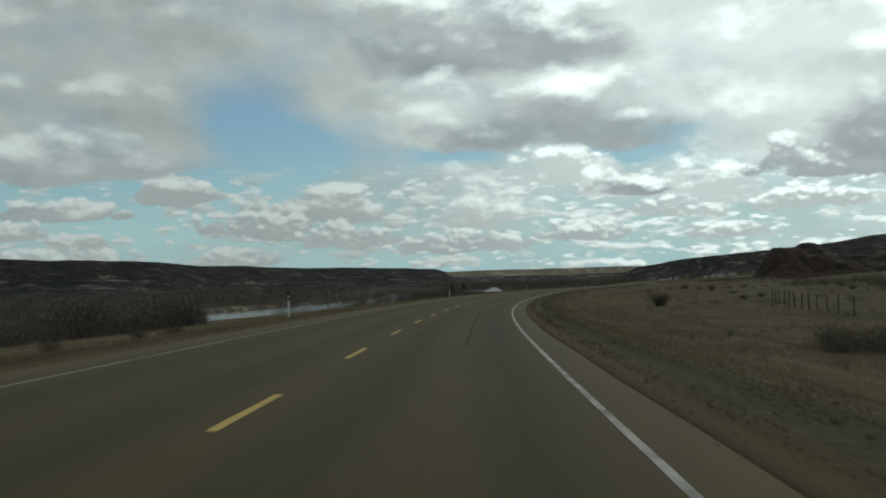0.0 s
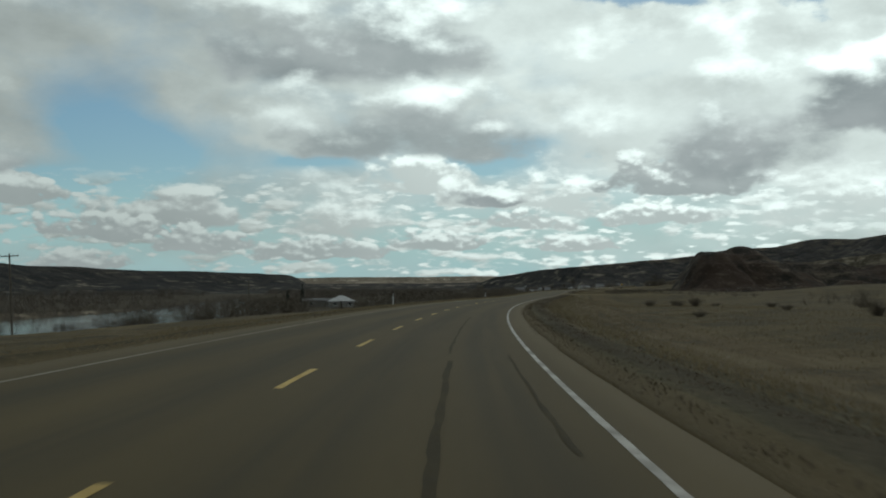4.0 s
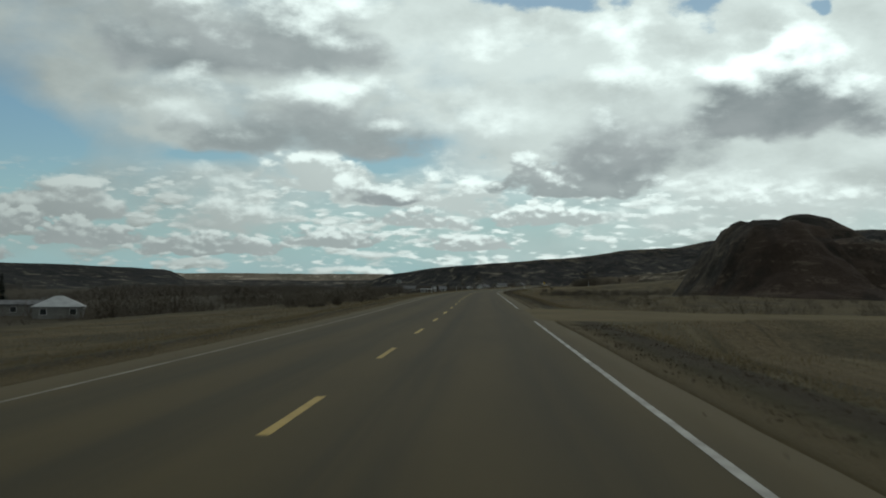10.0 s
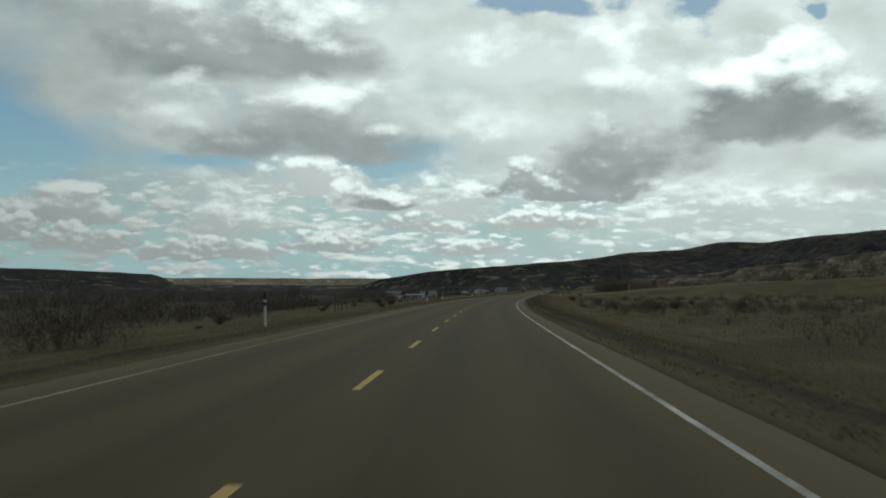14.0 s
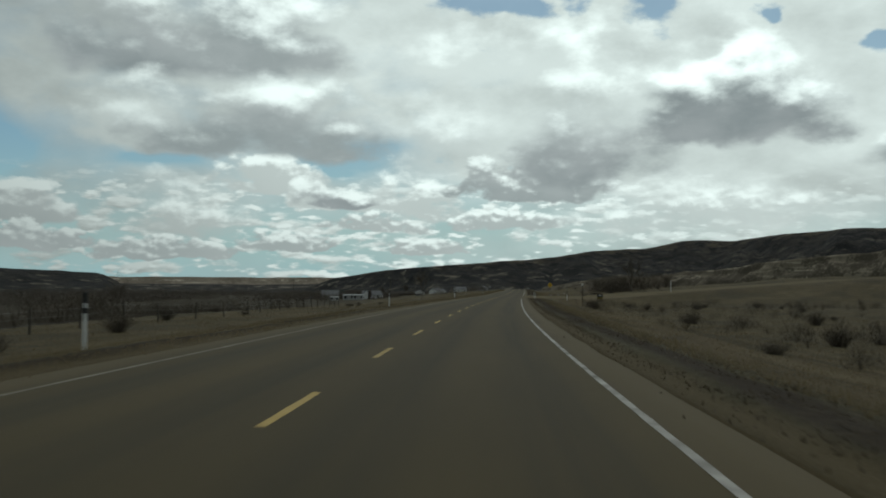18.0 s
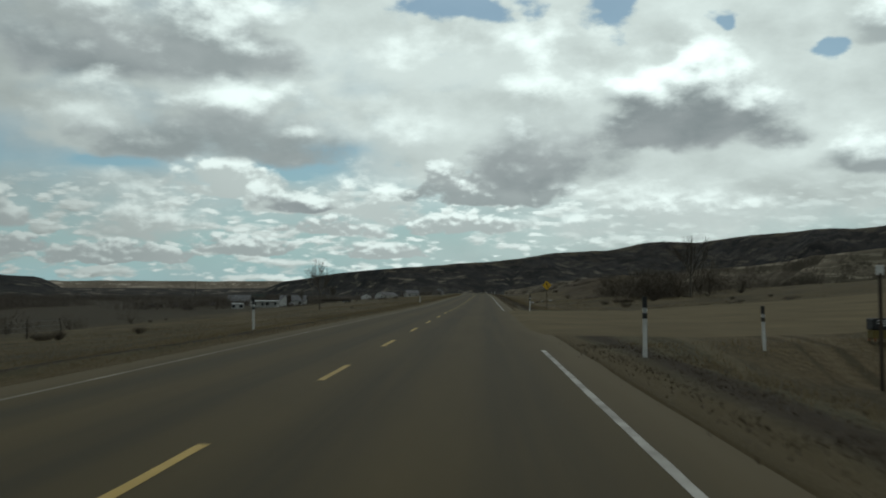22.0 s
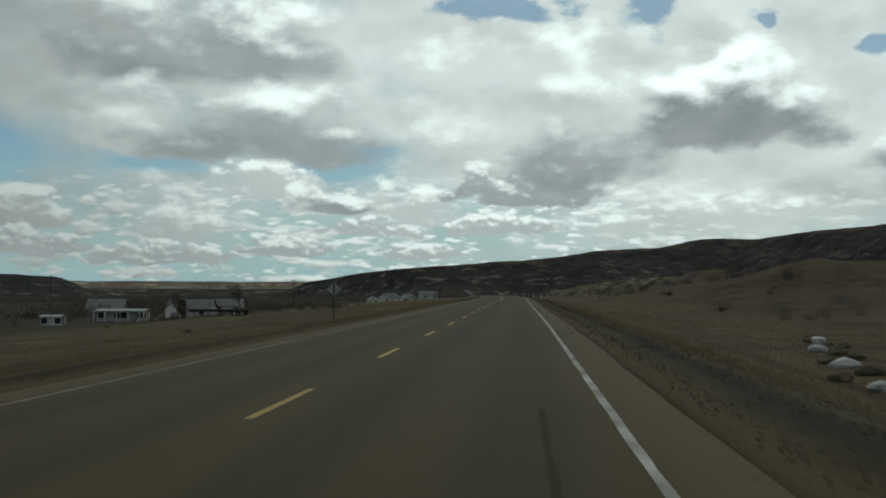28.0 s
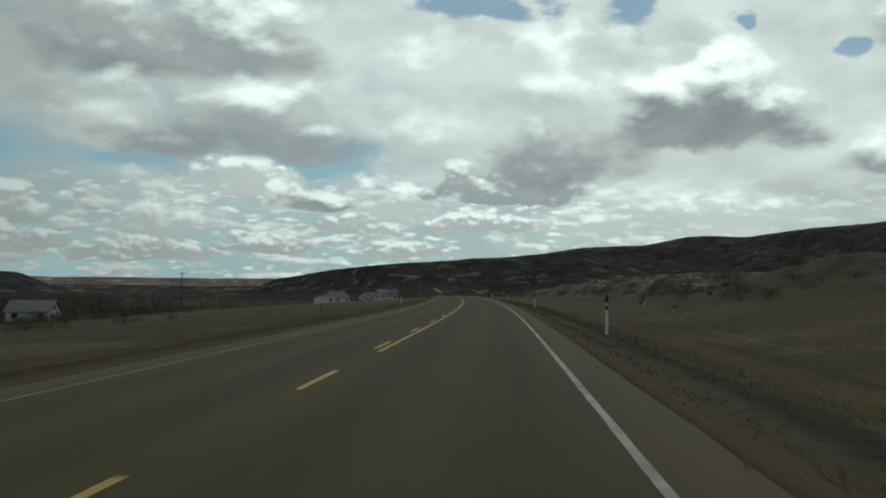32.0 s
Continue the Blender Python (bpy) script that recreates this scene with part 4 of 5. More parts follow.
clay_bank("bank_river", [(60, -178), (160, -149), (240, -142), (300, -145), (400, -160), (480, -178), (560, -212)], [2.6, 2.8, 3.0, 3.0, 2.8, 2.6, 2.4], 5.0, "pale eroded cut bank across the river", 81, M_CLAY, back=4, face=-1)
clay_bank("bank_clay_a", [(862, 58), (820, 76), (770, 108), (715, 150), (660, 200)], [9.0, 12.0, 13.0, 14.0, 13.0], 10.0, "pale grey eroded clay bank under the ridge", 82, M_CLAY, back=40, face=-1)
clay_bank("bank_clay_b", [(1370, 40), (1290, 95), (1210, 165), (1130, 250)], [9.0, 12.0, 12.0, 11.0], 14.0, "pale clay terrace at the ridge's foot", 83, M_CLAY, back=60, face=-1)

# ======== plants ========
def ribbon(V, F, pts, widths, side):
    """A thin tapered blade along pts."""
    b = len(V)
    for p, w in zip(pts, widths):
        V.append(p - side * w)
        V.append(p + side * w)
    for i in range(len(pts) - 1):
        F.append((b + 2 * i, b + 2 * i + 1, b + 2 * i + 3))
        F.append((b + 2 * i, b + 2 * i + 3, b + 2 * i + 2))


def bush_mesh(name, seed, high, spread, stems, mat, thick=0.016, twigs=9):
    rng = np.random.RandomState(seed)
    V, F = [], []
    for _ in range(stems):
        a = rng.uniform(0, 2 * math.pi)
        lean = rng.uniform(0.05, 1.0) ** 0.7 * spread
        h = high * rng.uniform(0.55, 1.0) * (1 - 0.35 * (lean / spread) ** 2)
        root = np.array([math.cos(a), math.sin(a), 0]) * rng.uniform(0, spread * 0.35)
        tip = root + np.array([math.cos(a) * lean, math.sin(a) * lean, h])
        mid = (root + tip) / 2 + np.array([math.cos(a) * -0.1, math.sin(a) * -0.1, 0.12]) * h + rng.normal(0, 0.06, 3) * h
        b = rng.uniform(0, math.pi)
        side = np.array([math.cos(b), math.sin(b), 0.0])
        ribbon(V, F, [root, mid, tip], [thick, thick * 0.7, thick * 0.2], side)
        for _ in range(twigs):
            t = rng.uniform(0.35, 0.95)
            p = root * (1 - t) ** 2 + mid * 2 * t * (1 - t) + tip * t * t
            q = p + (rng.normal(0, 1, 3) * np.array([1, 1, 0.5]) + np.array([0, 0, 0.7])) * high * 0.14
            b = rng.uniform(0, math.pi)
            side = np.array([math.cos(b), math.sin(b), 0.0])
            ribbon(V, F, [p, q], [thick * 0.5, thick * 0.12], side)
    return array_mesh(name, np.array(V), np.array(F), mat, smooth=False)


def tube_ring(V, F, a, b, r0, r1, seg):
    ax = b - a
    n = np.linalg.norm(ax)
    ax = ax / n
    u = np.cross(ax, [0.31, 0.77, 0.55])
    u /= np.linalg.norm(u)
    w = np.cross(ax, u)
    k = len(V)
    for p, r in ((a, r0), (b, r1)):
        for i in range(seg):
            t = 2 * math.pi * i / seg
            V.append(p + (u * math.cos(t) + w * math.sin(t)) * r)
    for i in range(seg):
        j = (i + 1) % seg
        F.append((k + i, k + j, k + seg + j))
        F.append((k + i, k + seg + j, k + seg + i))


def bare_tree(name, seed, high, label, trunk_r=0.11, lift=0.26, spread=0.42):
    """A leafless tree: tapered trunk and limbs, and a crown of fine twigs."""
    rng = np.random.RandomState(seed)
    TV, TF, CV, CF = [], [], [], []

    def grow(p, way_, length, r, depth):
        bits = 3
        for i in range(bits):
            q = p + way_ * length / bits
            r2 = r * 0.86
            tube_ring(TV if depth < 2 else CV, TF if depth < 2 else CF, p, q, r, r2, 7 if depth == 0 else (5 if depth == 1 else 3))
            p, r = q, r2
            way_ = way_ + rng.normal(0, 0.09, 3) + np.array([0, 0, 0.05])
            way_ /= np.linalg.norm(way_)
            if depth >= 1 and depth < 4:
                branch(p, way_, length * rng.uniform(0.45, 0.7), r * 0.55, depth + 1)
        if depth < 4:
            for _ in range(3 if depth else 5):
                branch(p, way_, length * rng.uniform(0.55, 0.85), r * 0.68, depth + 1)

    def branch(p, way_, length, r, depth):
        if depth > 4 or r < 0.002:
            return
        w = way_ + rng.normal(0, spread, 3)
        w[2] = abs(w[2]) + 0.2
        w /= np.linalg.norm(w)
        grow(p, w, length, max(r, 0.006), depth)

    grow(np.zeros(3) - np.array([0, 0, 0.15]), np.array([0, 0, 1.0]), high * lift, trunk_r, 0)
    k = high / max(v[2] for v in CV)
    top = new(name)
    part_mesh = array_mesh("trunk", np.array(TV) * k, np.array(TF), M_BARK, smooth=True)
    t = new("trunk", part_mesh)
    c = new("crown", array_mesh("crown", np.array(CV) * k, np.array(CF), M_TWIG, smooth=False))
    t.parent = c.parent = top
    return tagged(top, label, "tree")


def spruce(name, seed, high, radius):
    rng = np.random.RandomState(seed)
    top = new(name)
    TV, TF = [], []
    tube_ring(TV, TF, np.array([0, 0, -0.2]), np.array([0, 0, high]), 0.16, 0.02, 7)
    t = new("trunk", array_mesh("trunk", np.array(TV), np.array(TF), M_BARK))
    V, F = [], []
    for i in range(420):
        f = rng.uniform(0.06, 1.0)
        a = rng.uniform(0, 2 * math.pi)
        reach = radius * (1 - f) ** 0.85 * rng.uniform(0.65, 1.1) + 0.08
        p = np.array([0, 0, high * f])
        q = p + np.array([math.cos(a) * reach, math.sin(a) * reach, -0.25 * reach + 0.1])
        mid = (p + q) / 2 + np.array([0, 0, 0.08 * reach])
        side = np.array([-math.sin(a), math.cos(a), rng.uniform(-0.3, 0.3)])
        ribbon(V, F, [p, mid, q], [0.05, 0.16 + 0.10 * reach, 0.02], side)
    c = new("crown", array_mesh("crown", np.array(V), np.array(F), M_NEEDLE, smooth=False))
    t.parent = c.parent = top
    return tagged(top, "dark green spruce tree beside the house", "tree")


random.seed(7)
BUSHES = [bush_mesh("bush", 11, 1.6, 1.2, 230, M_TWIG, 0.010), bush_mesh("bush", 12, 2.6, 2.1, 330, M_TWIG, 0.012), bush_mesh("bush", 13, 0.8, 0.8, 170, M_TWIG_PALE, 0.007),
          bush_mesh("bush", 14, 3.4, 2.5, 420, M_TWIG, 0.013), bush_mesh("bush", 15, 1.0, 1.2, 220, M_TWIG, 0.008)]


def hazy_bush(seed, spread, n, width=0.0065, stems=14, trunk=0.008):
    """A rounded bare shrub, one metre high: a few stems and a haze of fine twigs that thins out upwards."""
    rng = np.random.RandomState(seed)
    V, F = [], []
    for _ in range(stems):
        a = rng.uniform(0, 6.28)
        tip = np.array([math.cos(a) * spread * rng.uniform(0.1, 0.7), math.sin(a) * spread * rng.uniform(0.1, 0.7), rng.uniform(0.6, 0.95)])
        b = rng.uniform(0, 3.14)
        ribbon(V, F, [np.zeros(3), tip * 0.5 + rng.normal(0, 0.04, 3), tip], [trunk, trunk * 0.7, 0.002], np.array([math.cos(b), math.sin(b), 0]))
    for _ in range(n):
        a, f = rng.uniform(0, 6.28), rng.rand() ** 0.6
        z = rng.beta(1.3, 1.7) * 0.95
        rad = spread * math.sqrt(max(0.02, 1 - ((z - 0.35) / 0.72) ** 2)) * f
        p = np.array([math.cos(a) * rad, math.sin(a) * rad, z])
        w = rng.normal(0, 0.6, 3) + np.array([math.cos(a) * 0.4, math.sin(a) * 0.4, 0.22])
        q = p + w / np.linalg.norm(w) * rng.uniform(0.12, 0.30)
        b = rng.uniform(0, 3.14)
        ribbon(V, F, [p, q], [width, width * 0.3], np.array([math.cos(b), math.sin(b), 0.0]))
    return array_mesh("brush", np.array(V), np.array(F), M_TWIG, smooth=False)


THIN = [hazy_bush(30, 0.75, 330), hazy_bush(31, 0.95, 380), hazy_bush(32, 0.6, 260)]


def mesh_arrays(me):
    v = np.empty(len(me.vertices) * 3, np.float32)
    me.vertices.foreach_get("co", v)
    f = np.empty(len(me.polygons) * 3, np.int32)
    me.polygons.foreach_get("vertices", f)
    return v.reshape(-1, 3), f.reshape(-1, 3)


THIN_ARRAYS = [mesh_arrays(m) for m in THIN]
DENSE_ARRAYS = [mesh_arrays(hazy_bush(33, 0.9, 1300, 0.0055)), mesh_arrays(hazy_bush(34, 0.75, 1050, 0.0055))]
WOOD_ARRAYS = [mesh_arrays(hazy_bush(40 + i, (0.46, 0.58, 0.40)[i], 130, 0.010, 3, 0.004)) for i in range(3)]


def brush(n, s0, s1, d0, d1, high, label, seed, mat=None, forms=None, left_of=(), clear=()):
    """A patch of brush too dense to count: many clumps in one object."""
    r = np.random.RandomState(seed)
    V, F, k = [], [], 0
    for _ in range(n):
        v, f = (forms or THIN_ARRAYS)[r.randint(len(forms or THIN_ARRAYS))]
        a, h = r.uniform(0, 6.28), r.uniform(*high)
        w = h * r.uniform(0.8, 1.4)
        q = np.stack([(v[:, 0] * math.cos(a) - v[:, 1] * math.sin(a)) * w, (v[:, 0] * math.sin(a) + v[:, 1] * math.cos(a)) * w, v[:, 2] * h], -1)
        p = np.array(at(r.uniform(s0, s1), r.uniform(d0, d1), -0.05))
        if any(math.degrees(math.atan2(x0 - p[0] - 0.6 * w, p[1] - y0)) < least for x0, y0, least in left_of):
            continue
        if any(abs(math.atan2(x1 - x0, y1 - y0) - math.atan2(p[0] - x0, p[1] - y0)) < 0.034 and p[1] < y1 for x0, y0, x1, y1 in clear):
            continue
        V.append(q + p)
        F.append(f + k)
        k += len(v)
    ob = new("brush", array_mesh("brush", np.concatenate(V), np.concatenate(F), mat or M_TWIG, smooth=False))
    return tagged(ob, label, "brush", kind="stuff")


def bush(kind, s, d, size=1.0, label="leafless brown brush in dry grass", group="roadside bushes"):
    ob = new("bush", BUSHES[kind])
    p = at(s, d, -0.05)
    ob.matrix_world = Matrix.LocRotScale(p, Euler((0, 0, random.uniform(0, 6.28))), Vector((size * random.uniform(0.9, 1.25), size * random.uniform(0.9, 1.25), size * random.uniform(0.85, 1.1))))
    return tagged(ob, label, "bush", group)


def thicket(n, s0, s1, d0, d1, kinds, size=(0.8, 1.2), label="leafless brown brush thicket", group="thicket bushes"):
    for _ in range(n):
        bush(random.choice(kinds), random.uniform(s0, s1), random.uniform(d0, d1), random.uniform(*size), label, group)


# left: brush by the river, at the first bend
OPEN_WATER = ((2.3, 0.0, 13.4), (4.5, 51.6, 14.6))
brush(60, 62, 128, -60, -27, (1.2, 3.2), "dense leafless dark brush by the river", 1, None, DENSE_ARRAYS, OPEN_WATER)
brush(110, 95, 196, -92, -45, (1.8, 4.4), "dense leafless dark brush by the river", 2, M_TWIG_DARK, DENSE_ARRAYS, OPEN_WATER)
brush(90, 200, 345, -150, -92, (3.0, 5.0), "dense leafless dark brush on the low river bank", 34, M_TWIG_DARK, DENSE_ARRAYS, OPEN_WATER)
brush(22, 222, 268, -76, -66, (1.2, 2.2), "dark leafless brush at the water's edge", 21, M_TWIG_DARK)
HOUSE_AT = at(437, -77)
HOUSE_SIGHT = [(x, y, HOUSE_AT.x, HOUSE_AT.y) for x, y in ((10.6, 103.3), (27.2, 179.8), (41.4, 229.7), (49.1, 254.8))]
brush(250, 284, 470, -110, -50, (2.0, 5.2), "dense leafless brown brush on the river bank", 3, None, None, (), HOUSE_SIGHT)
thicket(7, 28, 62, -22, -11, (0, 4), (0.5, 0.9))
# left: thicket after the sign
brush(14, 376, 408, -24, -12, (1.2, 3.0), "dense leafless dark thicket beside the road", 4, None, DENSE_ARRAYS)
thicket(4, 366, 400, -22, -11, (0, 4), (0.7, 1.0), "leafless dark bush beside the road", "thicket behind the sign")
brush(110, 395, 530, -70, -30, (1.0, 2.6), "leafless brown brush in dry grass", 5)
brush(120, 530, 690, -72, -36, (1.2, 3.2), "leafless brown brush in dry grass", 6)
brush(46, 560, 700, -110, -62, (1.8, 5.2), "tall dense leafless brown brush below the road", 18, None, DENSE_ARRAYS)
thicket(20, 410, 640, -34, -14, (0, 2, 4), (0.4, 0.8), "low leafless brush in dry grass", "valley bushes")
thicket(10, 640, 860, -50, -16, (2,), (0.3, 0.5), "low leafless brush in dry grass", "valley bushes")
brush(190, 870, 1130, -116, -82, (2.2, 5.0), "leafless dark brush behind the white houses", 17, M_TWIG_DARK)
brush(50, 880, 935, -64, -52, (0.7, 1.5), "low dark brush in front of the white houses", 19)
brush(60, 960, 1130, -72, -54, (0.9, 2.2), "leafless brown shrubs round the white houses", 7)
brush(44, 950, 1110, -104, -86, (2.6, 5.0), "tall dense dark brush behind the white houses", 22, M_TWIG_DARK, DENSE_ARRAYS)
brush(16, 974, 998, -72, -58, (0.9, 1.9), "dark shrubs between the white houses", 23, M_TWIG_DARK, DENSE_ARRAYS)
brush(12, 1012, 1040, -68, -56, (1.0, 2.2), "dark shrubs beside the white house", 24, M_TWIG_DARK, DENSE_ARRAYS)
brush(22, 868, 935, -48, -24, (0.5, 1.2), "low brown brush on the grass bank", 25, None, DENSE_ARRAYS)
brush(46, 800, 960, 20, 75, (0.5, 1.5), "low dark brush on the brown mounds", 26, None, DENSE_ARRAYS)
brush(40, 450, 590, 16, 50, (0.4, 1.1), "low grey-brown brush in the ditch", 27, None, DENSE_ARRAYS)
# right
thicket(26, 30, 260, 15, 50, (0, 2, 4), (0.5, 0.9), "low grey leafless brush in dry grass", "field bushes")
bush(0, 86, 15.4, 1.0)
brush(14, 27, 37, 13.5, 18, (0.5, 1.1), "dense dark brown brush beside the ditch", 31, None, DENSE_ARRAYS)
brush(40, 23, 44, 10, 14.5, (0.2, 0.5), "pale grey fallen twigs in the ditch", 32, M_TWIG_PALE)
brush(60, 28, 110, 14, 32, (0.25, 0.6), "low grey-brown brush in the field", 33, M_TWIG_PALE)
brush(70, 30, 330, 34, 90, (0.5, 1.6), "low dark leafless brush in the field", 8)
brush(60, 105, 260, 42, 60, (1.2, 2.2), "dark leafless brush in a line across the field", 9)
brush(190, 300, 480, 14, 42, (0.4, 1.2), "dark leafless brush at the butte's foot", 10)
brush(360, 460, 600, 12, 80, (0.4, 1.3), "dark leafless sagebrush on the field", 11)
brush(22, 698, 742, 23, 38, (2.0, 4.4), "dense dark rounded leafless brush on the low hill", 12, None, DENSE_ARRAYS)
brush(26, 735, 800, 34, 70, (1.0, 2.4), "dark leafless brush on the low hill", 13, None, DENSE_ARRAYS)
brush(34, 850, 985, 26, 60, (0.7, 1.8), "dark leafless brush on the brown mounds", 20, None, DENSE_ARRAYS)
thicket(20, 480, 600, 12, 34, (0, 0, 2), (0.5, 0.9), "dark leafless sagebrush beside the road", "field bushes")
thicket(20, 650, 700, 14, 34, (2, 4), (0.5, 0.9), "low grey leafless brush in dry grass", "field bushes")
thicket(8, 780, 990, 16, 50, (0,), (0.35, 0.6), "low grey leafless brush in dry grass", "field bushes")
brush(110, 780, 1100, 30, 140, (0.5, 1.6), "low dark leafless brush on the slopes", 14)

# far woods


def woods(name, n, pick, high, label, seed=1):
    V, F, k = [], [], 0
    r = np.random.RandomState(seed)
    for _ in range(n):
        v, f = WOOD_ARRAYS[r.randint(3)]
        a, h = r.uniform(0, 6.28), r.uniform(*high)
        w = h * r.uniform(0.8, 1.5)
        q = np.stack([(v[:, 0] * math.cos(a) - v[:, 1] * math.sin(a)) * w, (v[:, 0] * math.sin(a) + v[:, 1] * math.cos(a)) * w, v[:, 2] * h], -1)
        V.append(q + np.array(at(*pick(r), -0.2)))
        F.append(f + k)
        k += len(v)
    ob = new(name, array_mesh(name, np.concatenate(V), np.concatenate(F), M_TWIG_DARK, smooth=False))
    return tagged(ob, label, "trees", kind="stuff")


woods("woods", 1500, lambda r: (r.uniform(200, 1000), -150 - 20 * r.rand() - 110 * r.rand() ** 2), (2.5, 6.0), "leafless dark brown woods along the river", 3)
woods("woods", 1300, lambda r: (r.uniform(300, 2000), r.uniform(-600, -270)), (4, 8), "leafless dark brown woods on the valley floor", 4)
woods("woods", 600, lambda r: (r.uniform(1150, 2300), r.uniform(-260, -6)), (3, 7), "leafless dark trees at the village", 5)
woods("woods", 260, lambda r: (r.uniform(760, 1500), r.uniform(130, 330)), (1.2, 3), "leafless dark brush under the ridge", 6)

# single trees
for nm, sd, s, d, h, lb in (("tree", 3, 714, -22, 8.0, "tall bare branching tree on the grass bank"), ("tree", 5, 694, 28, 8.0, "bare thin tree at the hill's foot"), ("tree", 8, 622, -62, 8.5, "bare tree beyond the fence"),
                            ("tree", 9, 905, -48, 6.5, "bare tree in front of the white houses"), ("tree", 12, 452, -48, 6.0, "bare tree among brush"), ("tree", 15, 900, -58, 6.0, "bare tree in front of the white houses"), ("tree", 16, 756, 44, 5.0, "bare thin tree on the low hill")):
    tr = bare_tree(nm, sd, h, lb, spread=0.32 if d > 0 else 0.42)
    tr.matrix_world = Matrix.Translation(at(s, d, -0.05))
for s, d, h, r in ((451, -96, 8.5, 2.3), (449, -101, 7.0, 1.9)):
    tr = spruce("tree", int(h * 10), h, r)
    tr.matrix_world = Matrix.Translation(at(s, d, -0.1))


# dry grass along the verges
def tufts(name, n, pick, high, label, seed, mat=None):
    r = np.random.RandomState(seed)
    sd_ = np.array([pick(r) for _ in range(n)])
    x, y = plan(sd_[:, 0], sd_[:, 1])
    z = ground_z(sd_[:, 0], sd_[:, 1])
    blades = 7
    a = r.uniform(0, 6.28, (n, blades))
    h = r.uniform(*high, (n, 1)) * r.uniform(0.6, 1.0, (n, blades))
    lean = h * r.uniform(0.2, 1.0, (n, blades))
    ox, oy = r.normal(0, 0.30, (n, blades)), r.normal(0, 0.30, (n, blades))
    bx_, by_ = x[:, None] + ox, y[:, None] + oy
    w = 0.012 + 0.004 * r.rand(n, blades)
    px, py = np.cos(a + 1.57) * w, np.sin(a + 1.57) * w
    zz = z[:, None] - 0.03
    v = np.stack([np.stack([bx_ - px, by_ - py, zz + 0 * a], -1), np.stack([bx_ + px, by_ + py, zz + 0 * a], -1),
                  np.stack([bx_ + np.cos(a) * lean, by_ + np.sin(a) * lean, zz + h], -1)], 2).reshape(-1, 3)
    ob = new(name, array_mesh(name, v, np.arange(len(v)).reshape(-1, 3), mat or M_STRAW, smooth=False))
    return tagged(ob, label, "grass", kind="stuff")


def verge(side, a, b, lo, hi):
    def pick(r):
        while True:
            s, d = r.uniform(lo, hi), a + (b - a) * r.rand() ** 1.8
            if side > 0 and any(abs(s - m - k * max(d - 8, 0)) < last + 1.0 + (h - last) * (1 - float(sstep(5.5 if h < 15 else 14, 15 if h < 15 else 24, d))) and d < reach for m, h, reach, k, last in APPROACHES):
                continue
            return s, side * d
    return pick


tufts("grass", 40000, verge(1, 6.3, 30, -5, 930), (0.06, 0.24), "dry straw-coloured grass on the verge", 1)
tufts("grass", 40000, verge(-1, 5.5, 28, 0, 960), (0.06, 0.22), "dry straw-coloured grass on the verge", 2)
tufts("weeds", 22000, verge(1, 5.05, 7.0, -5, 960), (0.02, 0.08), "dark red-brown dead weeds along the gravel edge", 3, M_WEED)
tufts("grass", 18000, verge(-1, 4.95, 7.5, 0, 960), (0.04, 0.13), "short dry grass at the gravel edge", 4)

# ======== roadside things ========
def delineator(s, d, lean=0.0, high=1.15):
    top = empty("delineator_post", Matrix.Translation(at(s, d, -0.05)) @ Euler((0, radians(lean), heading_at(s))).to_matrix().to_4x4(), "white marker post with black band at the road's edge", "marker post", "marker posts")
    bm = bmesh.new()
    box(bm, (0.078, 0.05, high), (0, 0, high / 2), bevel=0.012)
    part("post", bm, M_WHITE, top)
    bm = bmesh.new()
    box(bm, (0.084, 0.056, 0.21), (0, 0, high - 0.10), bevel=0.006)
    part("cap", bm, M_BLACK, top, "black cap")
    bm = bmesh.new()
    box(bm, (0.083, 0.055, 0.11), (0, 0, high - 0.35), bevel=0.004)
    part("band", bm, M_BLACK, top, "black band")
    bm = bmesh.new()
    box(bm, (0.045, 0.01, 0.09), (0, -0.030, high - 0.25), bevel=0.003)
    part("reflector", bm, M_STEEL, top, "small pale reflector")
    return top


for s, d, lean in POSTS:
    delineator(s, d, lean)


